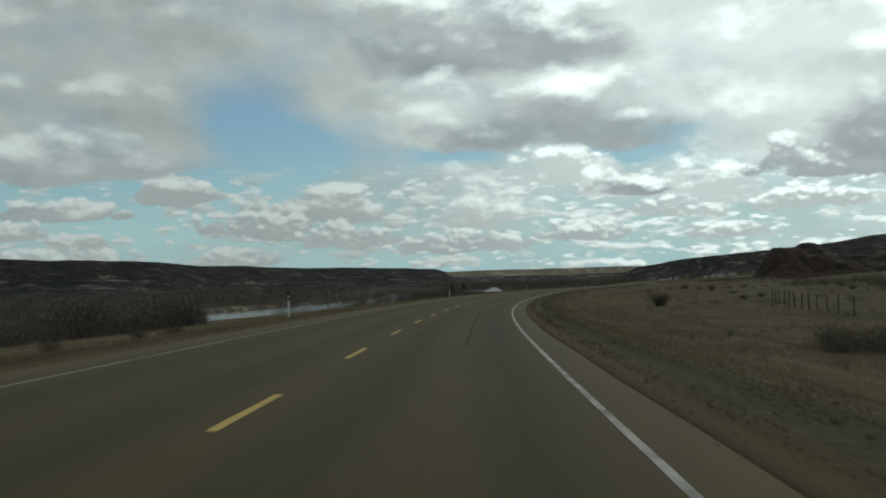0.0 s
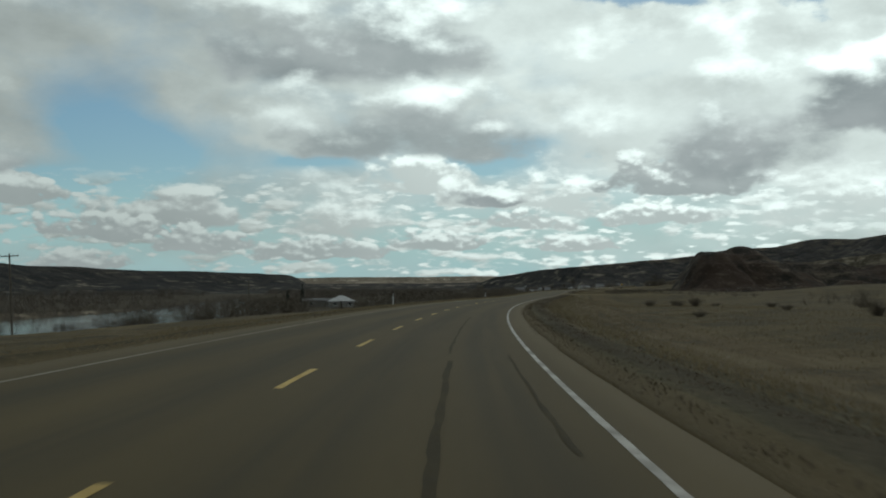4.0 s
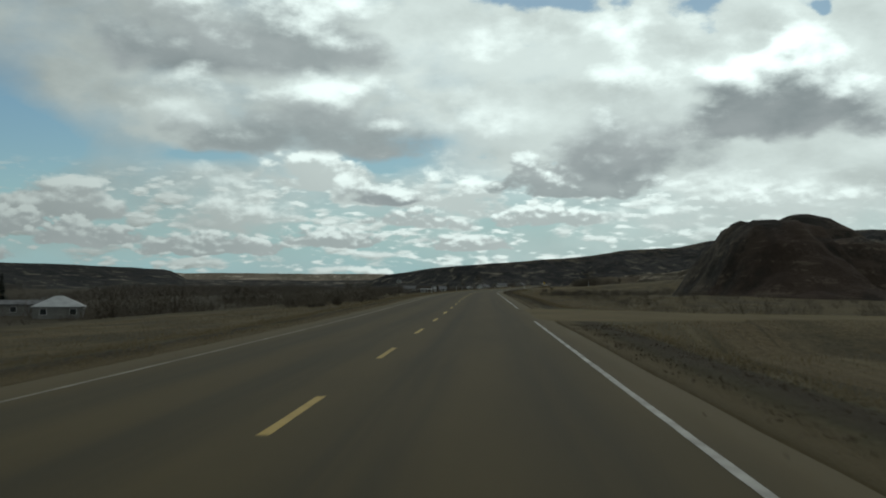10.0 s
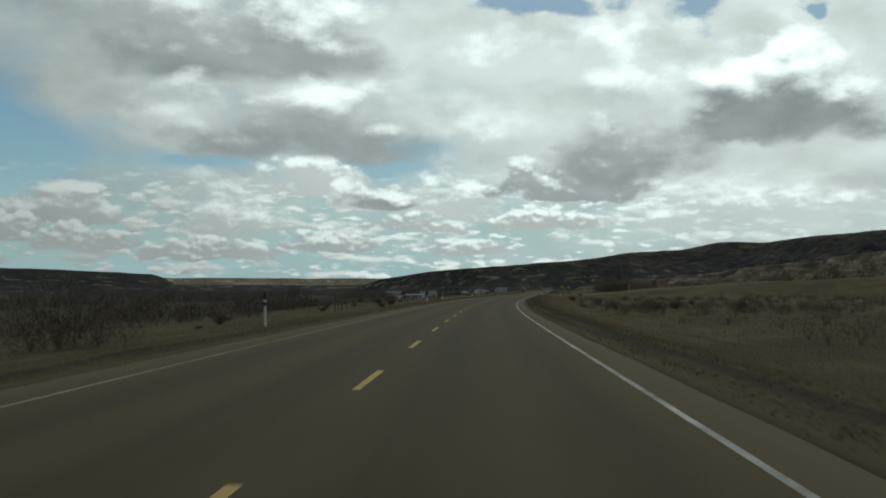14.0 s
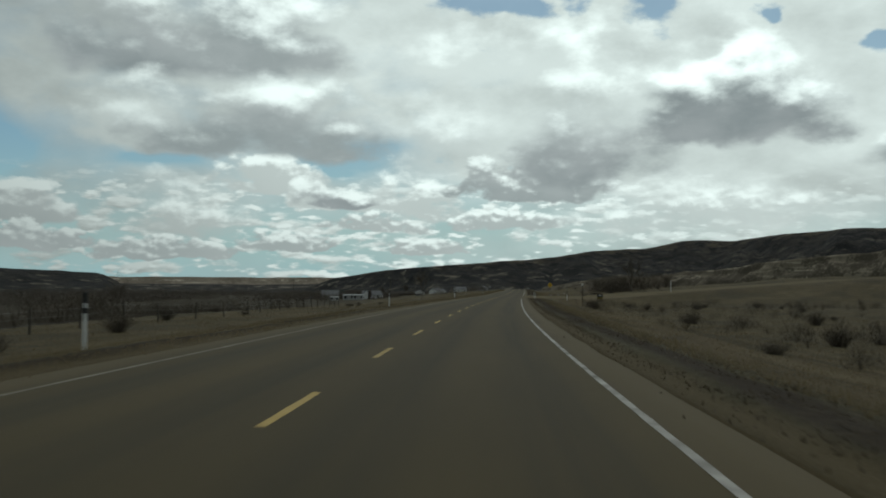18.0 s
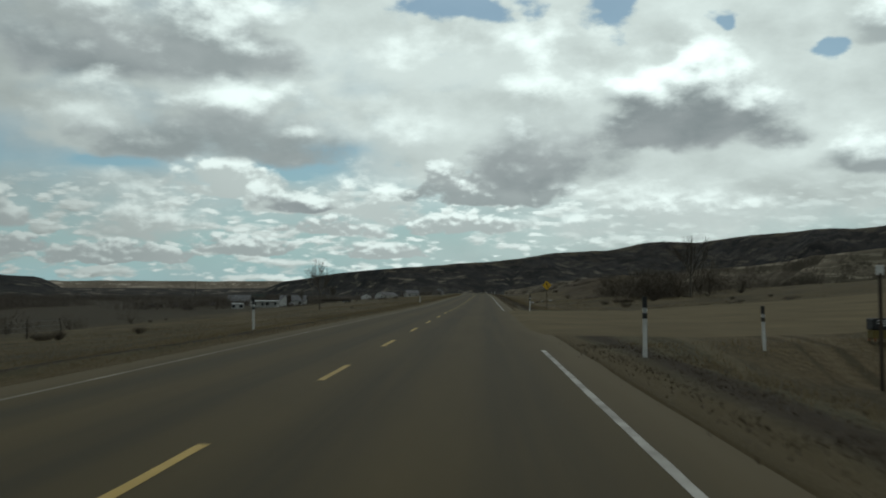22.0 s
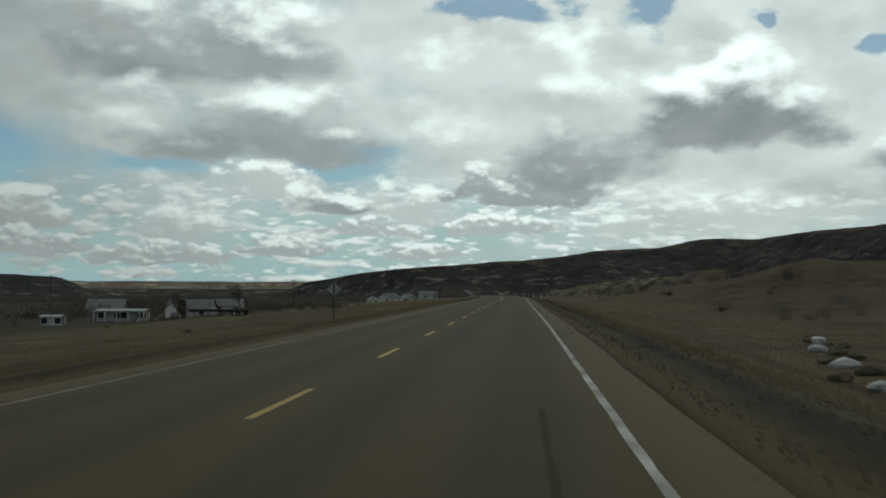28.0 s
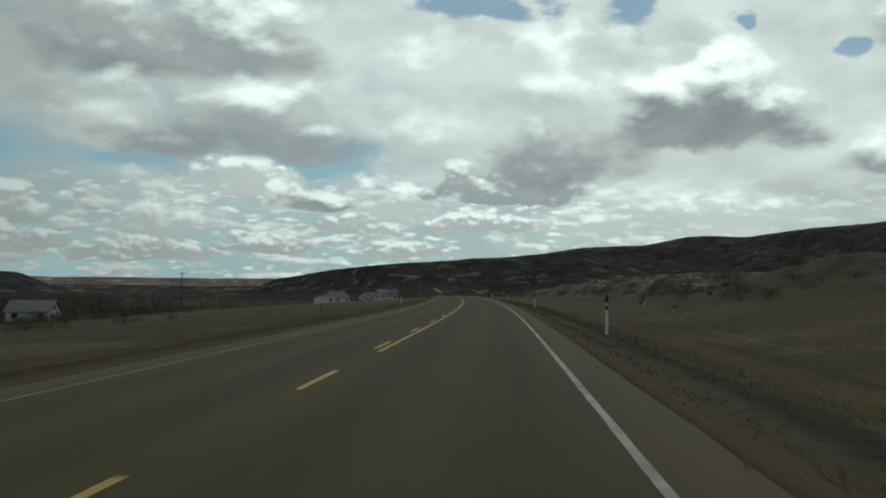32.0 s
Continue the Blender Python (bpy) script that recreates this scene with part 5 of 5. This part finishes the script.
def diamond_sign(s, d, face_back, size=0.76, high=2.2):
    """A diamond warning sign. face_back: it turns its bare back to the viewer."""
    top = empty("warning_sign", Matrix.Translation(at(s, d, -0.1)) @ Euler((0, 0, heading_at(s))).to_matrix().to_4x4(),
                "bare grey back of a diamond road sign on a wooden post" if face_back else "yellow diamond sign with black bend arrow on a post", "road sign")
    bm = bmesh.new()
    box(bm, (0.075, 0.075, high + 0.35), (0, 0.06, (high + 0.35) / 2), bevel=0.01)
    part("post", bm, M_WOOD, top)
    bm = bmesh.new()
    box(bm, (size, 0.012, size), (0, 0, 0), bevel=0.004)
    bmesh.ops.transform(bm, matrix=pose(0, 0.13 if face_back else -0.01, high, 0, 45, 0), verts=bm.verts)
    plate = part("plate", bm, M_SIGN_BACK if face_back else M_SIGN_YELLOW, top, "bare metal plate" if face_back else "yellow plate")
    if not face_back:
        bm = bmesh.new()
        pts = [(0.10, -0.26), (0.10, -0.02), (-0.02, 0.10), (-0.02, 0.14)]
        for (x0, z0), (x1, z1) in zip(pts, pts[1:]):
            l = math.hypot(x1 - x0, z1 - z0)
            box(bm, (0.085, 0.006, l + 0.05), ((x0 + x1) / 2, 0, (z0 + z1) / 2), Euler((0, math.atan2(x1 - x0, z1 - z0), 0)).to_matrix())
        v = [bm.verts.new(p) for p in ((-0.15, -0.003, 0.13), (0.11, -0.003, 0.13), (-0.02, -0.003, 0.31))]
        bm.faces.new(v)
        bmesh.ops.transform(bm, matrix=Matrix.Translation((0, -0.022, high)), verts=bm.verts)
        part("arrow", bm, M_BLACK, plate, "black bend arrow")
        bm = bmesh.new()
        h = size / 2 - 0.03
        for i in range(4):
            box(bm, (2 * h, 0.004, 0.018), (0, 0, h), None)
            bmesh.ops.rotate(bm, verts=bm.verts, cent=(0, 0, 0), matrix=Matrix.Rotation(radians(90), 3, "Y"))
        bmesh.ops.transform(bm, matrix=pose(0, -0.020, high, 0, 45, 0), verts=bm.verts)
        part("border", bm, M_BLACK, plate, "thin black border")
    for dz in (-0.2, 0.2):
        bm = bmesh.new()
        tube(bm, 0.012, 0.012, (0, -0.02, high + dz), (0, 0.15, high + dz), 6)
        part("bolt", bm, M_STEEL, top)
    return top


for s, d, back, high, size in SIGNS:
    diamond_sign(s, d, back, size, high)


def utility_pole(s, d, high, lean=0.0, arms=1):
    top = empty("utility_pole", Matrix.Translation(at(s, d, -0.3)) @ Euler((0, radians(lean), heading_at(s) + 0.5)).to_matrix().to_4x4(), "weathered wooden power pole with a crossarm", "utility pole", "power line poles")
    bm = bmesh.new()
    tube(bm, 0.15, 0.10, (0, 0, 0), (0, 0, high), 10)
    part("pole", bm, M_WOOD, top)
    for i in range(arms):
        bm = bmesh.new()
        box(bm, (2.2, 0.10, 0.12), (0, 0.13, high - 0.35 - 0.8 * i), bevel=0.01)
        arm = part("crossarm", bm, M_WOOD, top)
        for x in (-1.0, -0.45, 0.45, 1.0):
            bm = bmesh.new()
            tube(bm, 0.045, 0.035, (x, 0.13, high - 0.29 - 0.8 * i), (x, 0.13, high - 0.13 - 0.8 * i), 8)
            part("insulator", bm, M_STEEL, arm)
    return top


for s, d, high, lean in POLES:
    utility_pole(s, d, high, lean)


def fence(points, spacing, label, seed, wires=3, high=1.25):
    r = random.Random(seed)
    top = empty("fence", Matrix.Translation(at(*points[0])), label, "fence", "wire fences")
    inv = top.matrix_world.inverted()
    tops = []
    post_meshes = []
    for k in range(3):
        bm = bmesh.new()
        tube(bm, 0.065 + 0.012 * k, 0.055 + 0.01 * k, (0, 0, -0.3), (0.02 * (k - 1), 0.0, high + 0.06 * k), 7)
        me = bpy.data.meshes.new("post")
        bm.to_mesh(me)
        bm.free()
        me.materials.append(M_WOOD)
        post_meshes.append(me)
    for (s0, d0), (s1, d1) in zip(points, points[1:]):
        n = max(1, int((abs(s1 - s0) if spacing > 1.5 else math.hypot(s1 - s0, d1 - d0) / 4.5) / spacing))
        for i in range(n):
            f = i / n
            p = at(s0 + (s1 - s0) * f + r.uniform(-0.4, 0.4), d0 + (d1 - d0) * f)
            ob = new("post", r.choice(post_meshes))
            ob.parent = top
            ob.matrix_world = Matrix.Translation(p) @ Euler((radians(r.uniform(-5, 5)), radians(r.uniform(-5, 5)), r.uniform(0, 6))).to_matrix().to_4x4()
            tops.append(p)
    for k in range(wires):
        bm = bmesh.new()
        h = high * (0.35 + 0.28 * k)
        for p, q in zip(tops, tops[1:]):
            a, b = inv @ (p + Vector((0, 0, h))), inv @ (q + Vector((0, 0, h)))
            tube(bm, 0.003, 0.003, a, b, 3)
        part("wire", bm, M_STEEL, top, "thin fence wire")
    return top


for pts, spacing, label, seed in FENCES:
    fence(pts, spacing, label, seed)


# ======== houses ========
def window(parent, w, h, m):
    bm = bmesh.new()
    box(bm, (w + 0.16, 0.08, h + 0.16), (0, 0, 0), bevel=0.01)
    bmesh.ops.transform(bm, matrix=m, verts=bm.verts)
    fr = part("window", bm, M_WHITE, parent, "white-framed dark window")
    bm = bmesh.new()
    box(bm, (w, 0.03, h), (0, -0.04, 0))
    bmesh.ops.transform(bm, matrix=m, verts=bm.verts)
    part("pane", bm, M_PANE, fr)


def house(s, d, size, turn, wall, roof, label, pitch=0.55, hip=False, chimney=False, door=True, porch=False, category="house", windows=2, wing=False, tower=False):
    """size: length along the ridge, depth, wall height."""
    L, W, H = size
    top = empty("house", Matrix.Translation(at(s, d, -0.15)) @ Euler((0, 0, heading_at(s) + radians(turn))).to_matrix().to_4x4(), label, category, "houses")
    rise = W / 2 * pitch
    v = [(-L / 2, -W / 2, 0), (L / 2, -W / 2, 0), (L / 2, W / 2, 0), (-L / 2, W / 2, 0)]
    v += [(x, y, H) for x, y, _ in v]
    f = [(0, 1, 5, 4), (1, 2, 6, 5), (2, 3, 7, 6), (3, 0, 4, 7), (3, 2, 1, 0)]
    if not hip:
        v += [(-L / 2, 0, H + rise), (L / 2, 0, H + rise)]
        f += [(4, 8, 7), (5, 6, 9), (4, 5, 9, 8), (7, 8, 9, 6)]
    else:
        f += [(4, 5, 6, 7)]
    mesh_object("wall", v, f, wall, top)
    o, t = 0.35, 0.14
    hx = L / 2 + o if not hip else max(0.1, L / 2 - W / 2)
    slope = rise / (W / 2)
    e = -o * slope
    rv = [(-L / 2 - o, -W / 2 - o, H + e), (L / 2 + o, -W / 2 - o, H + e), (L / 2 + o, W / 2 + o, H + e), (-L / 2 - o, W / 2 + o, H + e), (-hx, 0, H + rise), (hx, 0, H + rise)]
    rv = [(x, y, z + 0.02) for x, y, z in rv] + [(x, y, z + 0.02 + t) for x, y, z in rv]
    rf = []
    for q in ((0, 1, 5, 4), (2, 3, 4, 5), (1, 2, 5), (3, 0, 4)):
        if len(q) == 3 and not hip:
            continue
        rf.append(tuple(i + 6 for i in q))
        rf.append(tuple(reversed(q)))
    rf += [(0, 6, 7, 1), (2, 8, 9, 3)]
    if hip:
        rf += [(1, 7, 8, 2), (3, 9, 6, 0)]
    else:
        rf += [(1, 7, 11, 5), (5, 11, 8, 2), (3, 9, 10, 4), (4, 10, 6, 0)]
    mesh_object("roof", rv, rf, roof, top)
    for k in range(windows):
        x = (k + 0.5) / windows * L - L / 2 + (0.5 if k % 2 else -0.3)
        for y, a in ((-W / 2, 0), (W / 2, 180)):
            window(top, 1.1, 1.0, pose(x, y, H * 0.58, 0, 0, a))
    for x, a in ((L / 2, 90), (-L / 2, -90)):
        window(top, 0.9, 1.0, pose(x, -W * 0.22, H * 0.58, 0, 0, a))
        if not hip and rise > 1.2:
            window(top, 0.7, 0.7, pose(x, 0, H + rise * 0.35, 0, 0, a))
    if door:
        bm = bmesh.new()
        box(bm, (0.95, 0.08, 2.05), (0, 0, 1.05), bevel=0.015)
        bmesh.ops.transform(bm, matrix=pose(L / 2, W * 0.2, 0.1, 0, 0, 90), verts=bm.verts)
        dr = part("door", bm, M_WALL_GREY, top, "plain grey door")
        bm = bmesh.new()
        box(bm, (0.05, 0.05, 0.14), (L / 2 + 0.06, W * 0.2 + 0.35, 1.1), bevel=0.01)
        part("handle", bm, M_STEEL, dr)
    if wing:
        # a gabled wing towards the road's start
        x0, x1, y0, h = -L / 2 + 0.1, -L / 2 + L * 0.42, -W / 2 - 1.6, rise * 0.92
        xm = (x0 + x1) / 2
        wv = [(x0, y0, 0), (x1, y0, 0), (x1, 0, 0), (x0, 0, 0), (x0, y0, H), (x1, y0, H), (x1, 0, H), (x0, 0, H), (xm, y0, H + h), (xm, 0, H + h)]
        mesh_object("wing_wall", wv, [(0, 1, 5, 8, 4), (1, 2, 6, 5), (3, 0, 4, 7), (2, 3, 7, 9, 6)], wall, top)
        k = h / ((x1 - x0) / 2)
        for sg, xe in ((-1, x0 - 0.3), (1, x1 + 0.3)):
            ze = H - 0.3 * k
            q = [(xe, y0 - 0.3, ze), (xm, y0 - 0.3, H + h), (xm, 0, H + h), (xe, 0, ze)]
            q = [(a_, b_, c_ + 0.03) for a_, b_, c_ in q] + [(a_, b_, c_ + 0.16) for a_, b_, c_ in q]
            mesh_object("wing_roof", q, [(0, 1, 2, 3), (7, 6, 5, 4), (0, 4, 5, 1), (1, 5, 6, 2), (2, 6, 7, 3), (3, 7, 4, 0)], roof, top)
    if tower:
        bm = bmesh.new()
        box(bm, (1.6, 1.2, H + rise + 0.1), (-L * 0.12, -W / 2 - 1.2, (H + rise) / 2), bevel=0.03)
        part("chimney_stack", bm, M_BROWN, top, "broad dark brown chimney stack")
    if porch:
        bm = bmesh.new()
        box(bm, (L + 0.5, 2.2, 0.16), (0, -W / 2 - 1.0, H - 0.05), bevel=0.02)
        part("porch_roof", bm, roof, top)
        for k in range(5):
            bm = bmesh.new()
            box(bm, (0.22, 0.22, H), (-L / 2 + 0.1 + k * (L - 0.2) / 4, -W / 2 - 1.9, H / 2), bevel=0.02)
            part("porch_post", bm, wall, top)
    if chimney:
        bm = bmesh.new()
        box(bm, (0.6, 0.6, rise + 1.4), (-L * 0.2, W * 0.1, H + rise * 0.7), bevel=0.02)
        part("chimney", bm, M_ROOF, top)
    return top


HOUSES = [
    dict(s=437, d=-77, size=(8.5, 7, 2.3), turn=20, wall=M_WALL_GREY, roof=M_ROOF_WHITE, label="grey house with a pale hipped roof among bare trees", hip=True, pitch=0.5),
    dict(s=450, d=-88, size=(14, 5, 2.3), turn=10, wall=M_WALL_GREY, roof=M_ROOF, label="long low grey shed beside the house", pitch=0.3, category="shed"),
    dict(s=915, d=-73.5, size=(9, 4.0, 2.1), turn=2, wall=M_WALL_WHITE, roof=M_ROOF_WHITE, label="long low white trailer house with a posted porch", pitch=0.12, windows=4, porch=True),
    dict(s=942, d=-68, size=(9.4, 6.2, 2.0), turn=2, wall=M_WALL_WHITE, roof=M_ROOF, label="white gabled house with a grey roof and brown chimney stack", pitch=0.62, wing=True, tower=True),
    dict(s=950, d=-90, size=(8, 6, 2.2), turn=5, wall=M_WALL_GREY, roof=M_ROOF, label="grey wooden barn beside the white house", pitch=0.7, category="barn"),
    dict(s=1006, d=-75.5, size=(7.6, 5.2, 2.1), turn=0, wall=M_WALL_WHITE, roof=M_ROOF, label="white house with a grey gabled roof beside shrubs", pitch=0.7),
    dict(s=1030, d=-98, size=(8, 6, 2.2), turn=5, wall=M_WALL_WHITE, roof=M_ROOF_GREEN, label="white house with a dark green roof", pitch=0.7),
    dict(s=897, d=-79.5, size=(3.2, 2.3, 1.6), turn=5, wall=M_WALL_WHITE, roof=M_ROOF_WHITE, label="small white shed with a pale roof", pitch=0.2, category="shed"),
    dict(s=1235, d=-48, size=(10, 7, 2.8), turn=60, wall=M_WALL_WHITE, roof=M_ROOF, label="distant white village house", pitch=0.6),
    dict(s=1280, d=-30, size=(9, 7, 2.8), turn=20, wall=M_WALL_WHITE, roof=M_ROOF, label="distant white village house", pitch=0.6),
    dict(s=1330, d=-66, size=(10, 7, 2.8), turn=100, wall=M_WALL_WHITE, roof=M_ROOF_WHITE, label="distant pale village house", pitch=0.5),
    dict(s=1400, d=-10, size=(12, 8, 3), turn=80, wall=M_WALL_GREY, roof=M_ROOF, label="distant grey village house", pitch=0.6),
    dict(s=1450, d=-52, size=(10, 8, 3), turn=60, wall=M_WALL_WHITE, roof=M_ROOF, label="distant white village house", pitch=0.6),
]

for args in HOUSES:
    house(**args)


def parked_car(s, d, turn, label="dark parked car beside the houses", tall=0.0):
    top = empty("car", Matrix.Translation(at(s, d, 0.0)) @ Euler((0, 0, heading_at(s) + radians(turn))).to_matrix().to_4x4(), label, "car", "parked cars")
    prof = [(-2.1, 0.35), (2.1, 0.35), (2.15, 0.75), (1.2, 0.92), (0.65, 1.45 + tall), (-1.2, 1.48 + tall), (-1.95, 0.95), (-2.15, 0.8)]
    bm = bmesh.new()
    ring = [[bm.verts.new((x, y * (0.82 if z > 1.2 else 1.0), z)) for x, z in prof] for y in (-0.85, 0.85)]
    for i in range(len(prof)):
        j = (i + 1) % len(prof)
        bm.faces.new((ring[0][i], ring[0][j], ring[1][j], ring[1][i]))
    bm.faces.new(ring[0])
    bm.faces.new(ring[1][::-1])
    part("body", bm, M_CAR, top)
    for sgn in (-1, 1):
        bm = bmesh.new()
        pts = [(0.95, 0.98), (0.55, 1.38 + tall), (-1.1, 1.40 + tall), (-1.6, 1.0)]
        bm.faces.new([bm.verts.new((x, sgn * (0.74 if z > 1.2 else 0.845), z)) for x, z in pts])
        part("side_window", bm, M_PANE, top)
        for x in (-1.3, 1.35):
            bm = bmesh.new()
            tube(bm, 0.33, 0.33, (x, sgn * 0.70, 0.33), (x, sgn * 0.88, 0.33), 14)
            wh = part("wheel", bm, M_RUBBER, top)
            bm = bmesh.new()
            tube(bm, 0.19, 0.17, (x, sgn * 0.87, 0.33), (x, sgn * 0.90, 0.33), 12)
            part("rim", bm, M_STEEL, wh)
    return top


for s, d, turn in CARS:
    parked_car(s, d, turn)

# a long flatbed trailer in front of the white houses
bed = empty("flatbed_trailer", Matrix.Translation(at(878, -44, 0.0)) @ Euler((0, 0, heading_at(878) + radians(3))).to_matrix().to_4x4(), "dark empty flatbed trailer parked in front of the white houses", "trailer")
bm = bmesh.new()
box(bm, (9.6, 2.4, 0.16), (0, 0, 1.05), bevel=0.02)
part("deck", bm, M_WOOD, bed, "weathered plank deck")
for y in (-0.5, 0.5):
    bm = bmesh.new()
    box(bm, (9.2, 0.14, 0.28), (0, y, 0.84), bevel=0.01)
    part("rail", bm, M_BROWN, bed)
for x in (2.6, 3.8):
    for y in (-1.0, 1.0):
        bm = bmesh.new()
        tube(bm, 0.46, 0.46, (x, y - 0.14, 0.46), (x, y + 0.14, 0.46), 16)
        tyre = part("wheel", bm, M_RUBBER, bed)
        bm = bmesh.new()
        tube(bm, 0.25, 0.22, (x, y - 0.16, 0.46), (x, y + 0.16, 0.46), 12)
        part("rim", bm, M_STEEL, tyre, "pale steel rim")
bm = bmesh.new()
tube(bm, 0.06, 0.06, (-4.0, 0, 0.0), (-4.0, 0, 0.75), 8)
part("stand", bm, M_BROWN, bed)

for s, d, high, brown in PLAIN_POSTS:
    pp = empty("short_post", Matrix.Translation(at(s, d, -0.1)), "short brown wooden post in dry grass" if brown else "plain white marker post beside the side road", "post", "single posts")
    bm = bmesh.new()
    box(bm, (0.085, 0.085, high + 0.1), (0, 0, high / 2 + 0.05), bevel=0.015)
    part("shaft", bm, M_WOOD if brown else M_WHITE, pp)
    bm = bmesh.new()
    box(bm, (0.095, 0.095, 0.05), (0, 0, high + 0.10), bevel=0.015)
    part("cap", bm, M_BROWN if brown else M_WHITE, pp)

# pale stones in the ditch
stone_rng = random.Random(12)
for i in range(16):
    f = i / 15
    bm = bmesh.new()
    bmesh.ops.create_icosphere(bm, subdivisions=2, radius=1.0)
    for v in bm.verts:
        v.co *= stone_rng.uniform(0.8, 1.12)
    w = stone_rng.uniform(0.12, 0.34)
    bmesh.ops.scale(bm, vec=(w * 1.5, w, w * 0.7), verts=bm.verts)
    ob = part("stone", bm, M_CLAY if i % 4 else M_ROOF_WHITE)
    ob.matrix_world = Matrix.Translation(at(751 + 26 * f + stone_rng.uniform(-0.8, 0.8), 11.2 + 5.5 * f + stone_rng.uniform(-0.7, 0.7), w * 0.3)) @ Euler((0, 0, stone_rng.uniform(0, 6))).to_matrix().to_4x4()
    tagged(ob, "pale weathered stone lying in the dry ditch", "stone", "stones in the ditch")

# a braced corner of the verge fence
brace = empty("fence_brace", Matrix.Translation(at(490.5, -19.6, -0.1)) @ Euler((0, 0, heading_at(490) + radians(80))).to_matrix().to_4x4(), "weathered wooden fence corner brace with a top rail", "fence")
for x in (-1.2, 1.2):
    bm = bmesh.new()
    tube(bm, 0.10, 0.09, (x, 0, 0), (x, 0, 1.3), 8)
    part("post", bm, M_WOOD, brace)
bm = bmesh.new()
tube(bm, 0.07, 0.065, (-1.25, 0.02, 1.12), (1.25, 0.02, 1.16), 8)
part("rail", bm, M_WOOD, brace)

# a broken gate at the water
gate = empty("broken_gate", Matrix.Translation(at(203, -61.5, -0.1)) @ Euler((0, 0, heading_at(203))).to_matrix().to_4x4(), "broken dark wooden gate with slanting rails by the river", "gate")
for x, h in ((-1.35, 1.75), (1.35, 1.45)):
    bm = bmesh.new()
    tube(bm, 0.09, 0.075, (x, 0, 0), (x, 0, h), 8)
    part("post", bm, M_BROWN, gate)
for z0, z1 in ((0.25, 1.2), (0.15, 0.6)):
    bm = bmesh.new()
    tube(bm, 0.05, 0.045, (-1.3, -0.09, z0), (1.35, -0.09, z1), 6)
    part("rail", bm, M_BROWN, gate)

# a thin brown post, a square box on legs and a pale marker by the side road
pst = empty("tall_post", Matrix.Translation(at(*TALL_POST, -0.2)), "thin brown steel post with a small pale cap", "post")
bm = bmesh.new()
tube(bm, 0.045, 0.04, (0, 0, 0), (0, 0, 2.95), 8)
part("pole", bm, M_BROWN, pst)
bm = bmesh.new()
box(bm, (0.22, 0.04, 0.22), (0, 0, 3.02), bevel=0.01)
part("cap", bm, M_WHITE, pst, "small pale plate")
cab = empty("mail_box_stand", Matrix.Translation(at(*BOX_STAND, -0.05)) @ Euler((0, 0, heading_at(640))).to_matrix().to_4x4(), "square dark box with a dull yellow lower panel", "box stand")
bm = bmesh.new()
box(bm, (0.74, 0.5, 0.34), (0, 0, 0.50), bevel=0.03)
part("hood", bm, M_BLACK, cab)
bm = bmesh.new()
box(bm, (0.70, 0.46, 0.25), (0, 0, 0.20), bevel=0.02)
part("front_panel", bm, M_OCHRE, cab, "dull yellow lower panel")
bm = bmesh.new()
for i, (w, z) in enumerate(((0.42, 0.60), (0.48, 0.53), (0.3, 0.46))):
    box(bm, (w, 0.01, 0.035), (0.03 * i - 0.03, -0.252, z))
part("pale_lettering_bars", bm, M_WHITE, cab)
for x in (-0.3, 0.3):
    for y in (-0.22, 0.22):
        bm = bmesh.new()
        tube(bm, 0.035, 0.035, (x, y, 0), (x, y, 0.10), 6)
        part("leg", bm, M_RUST, cab)
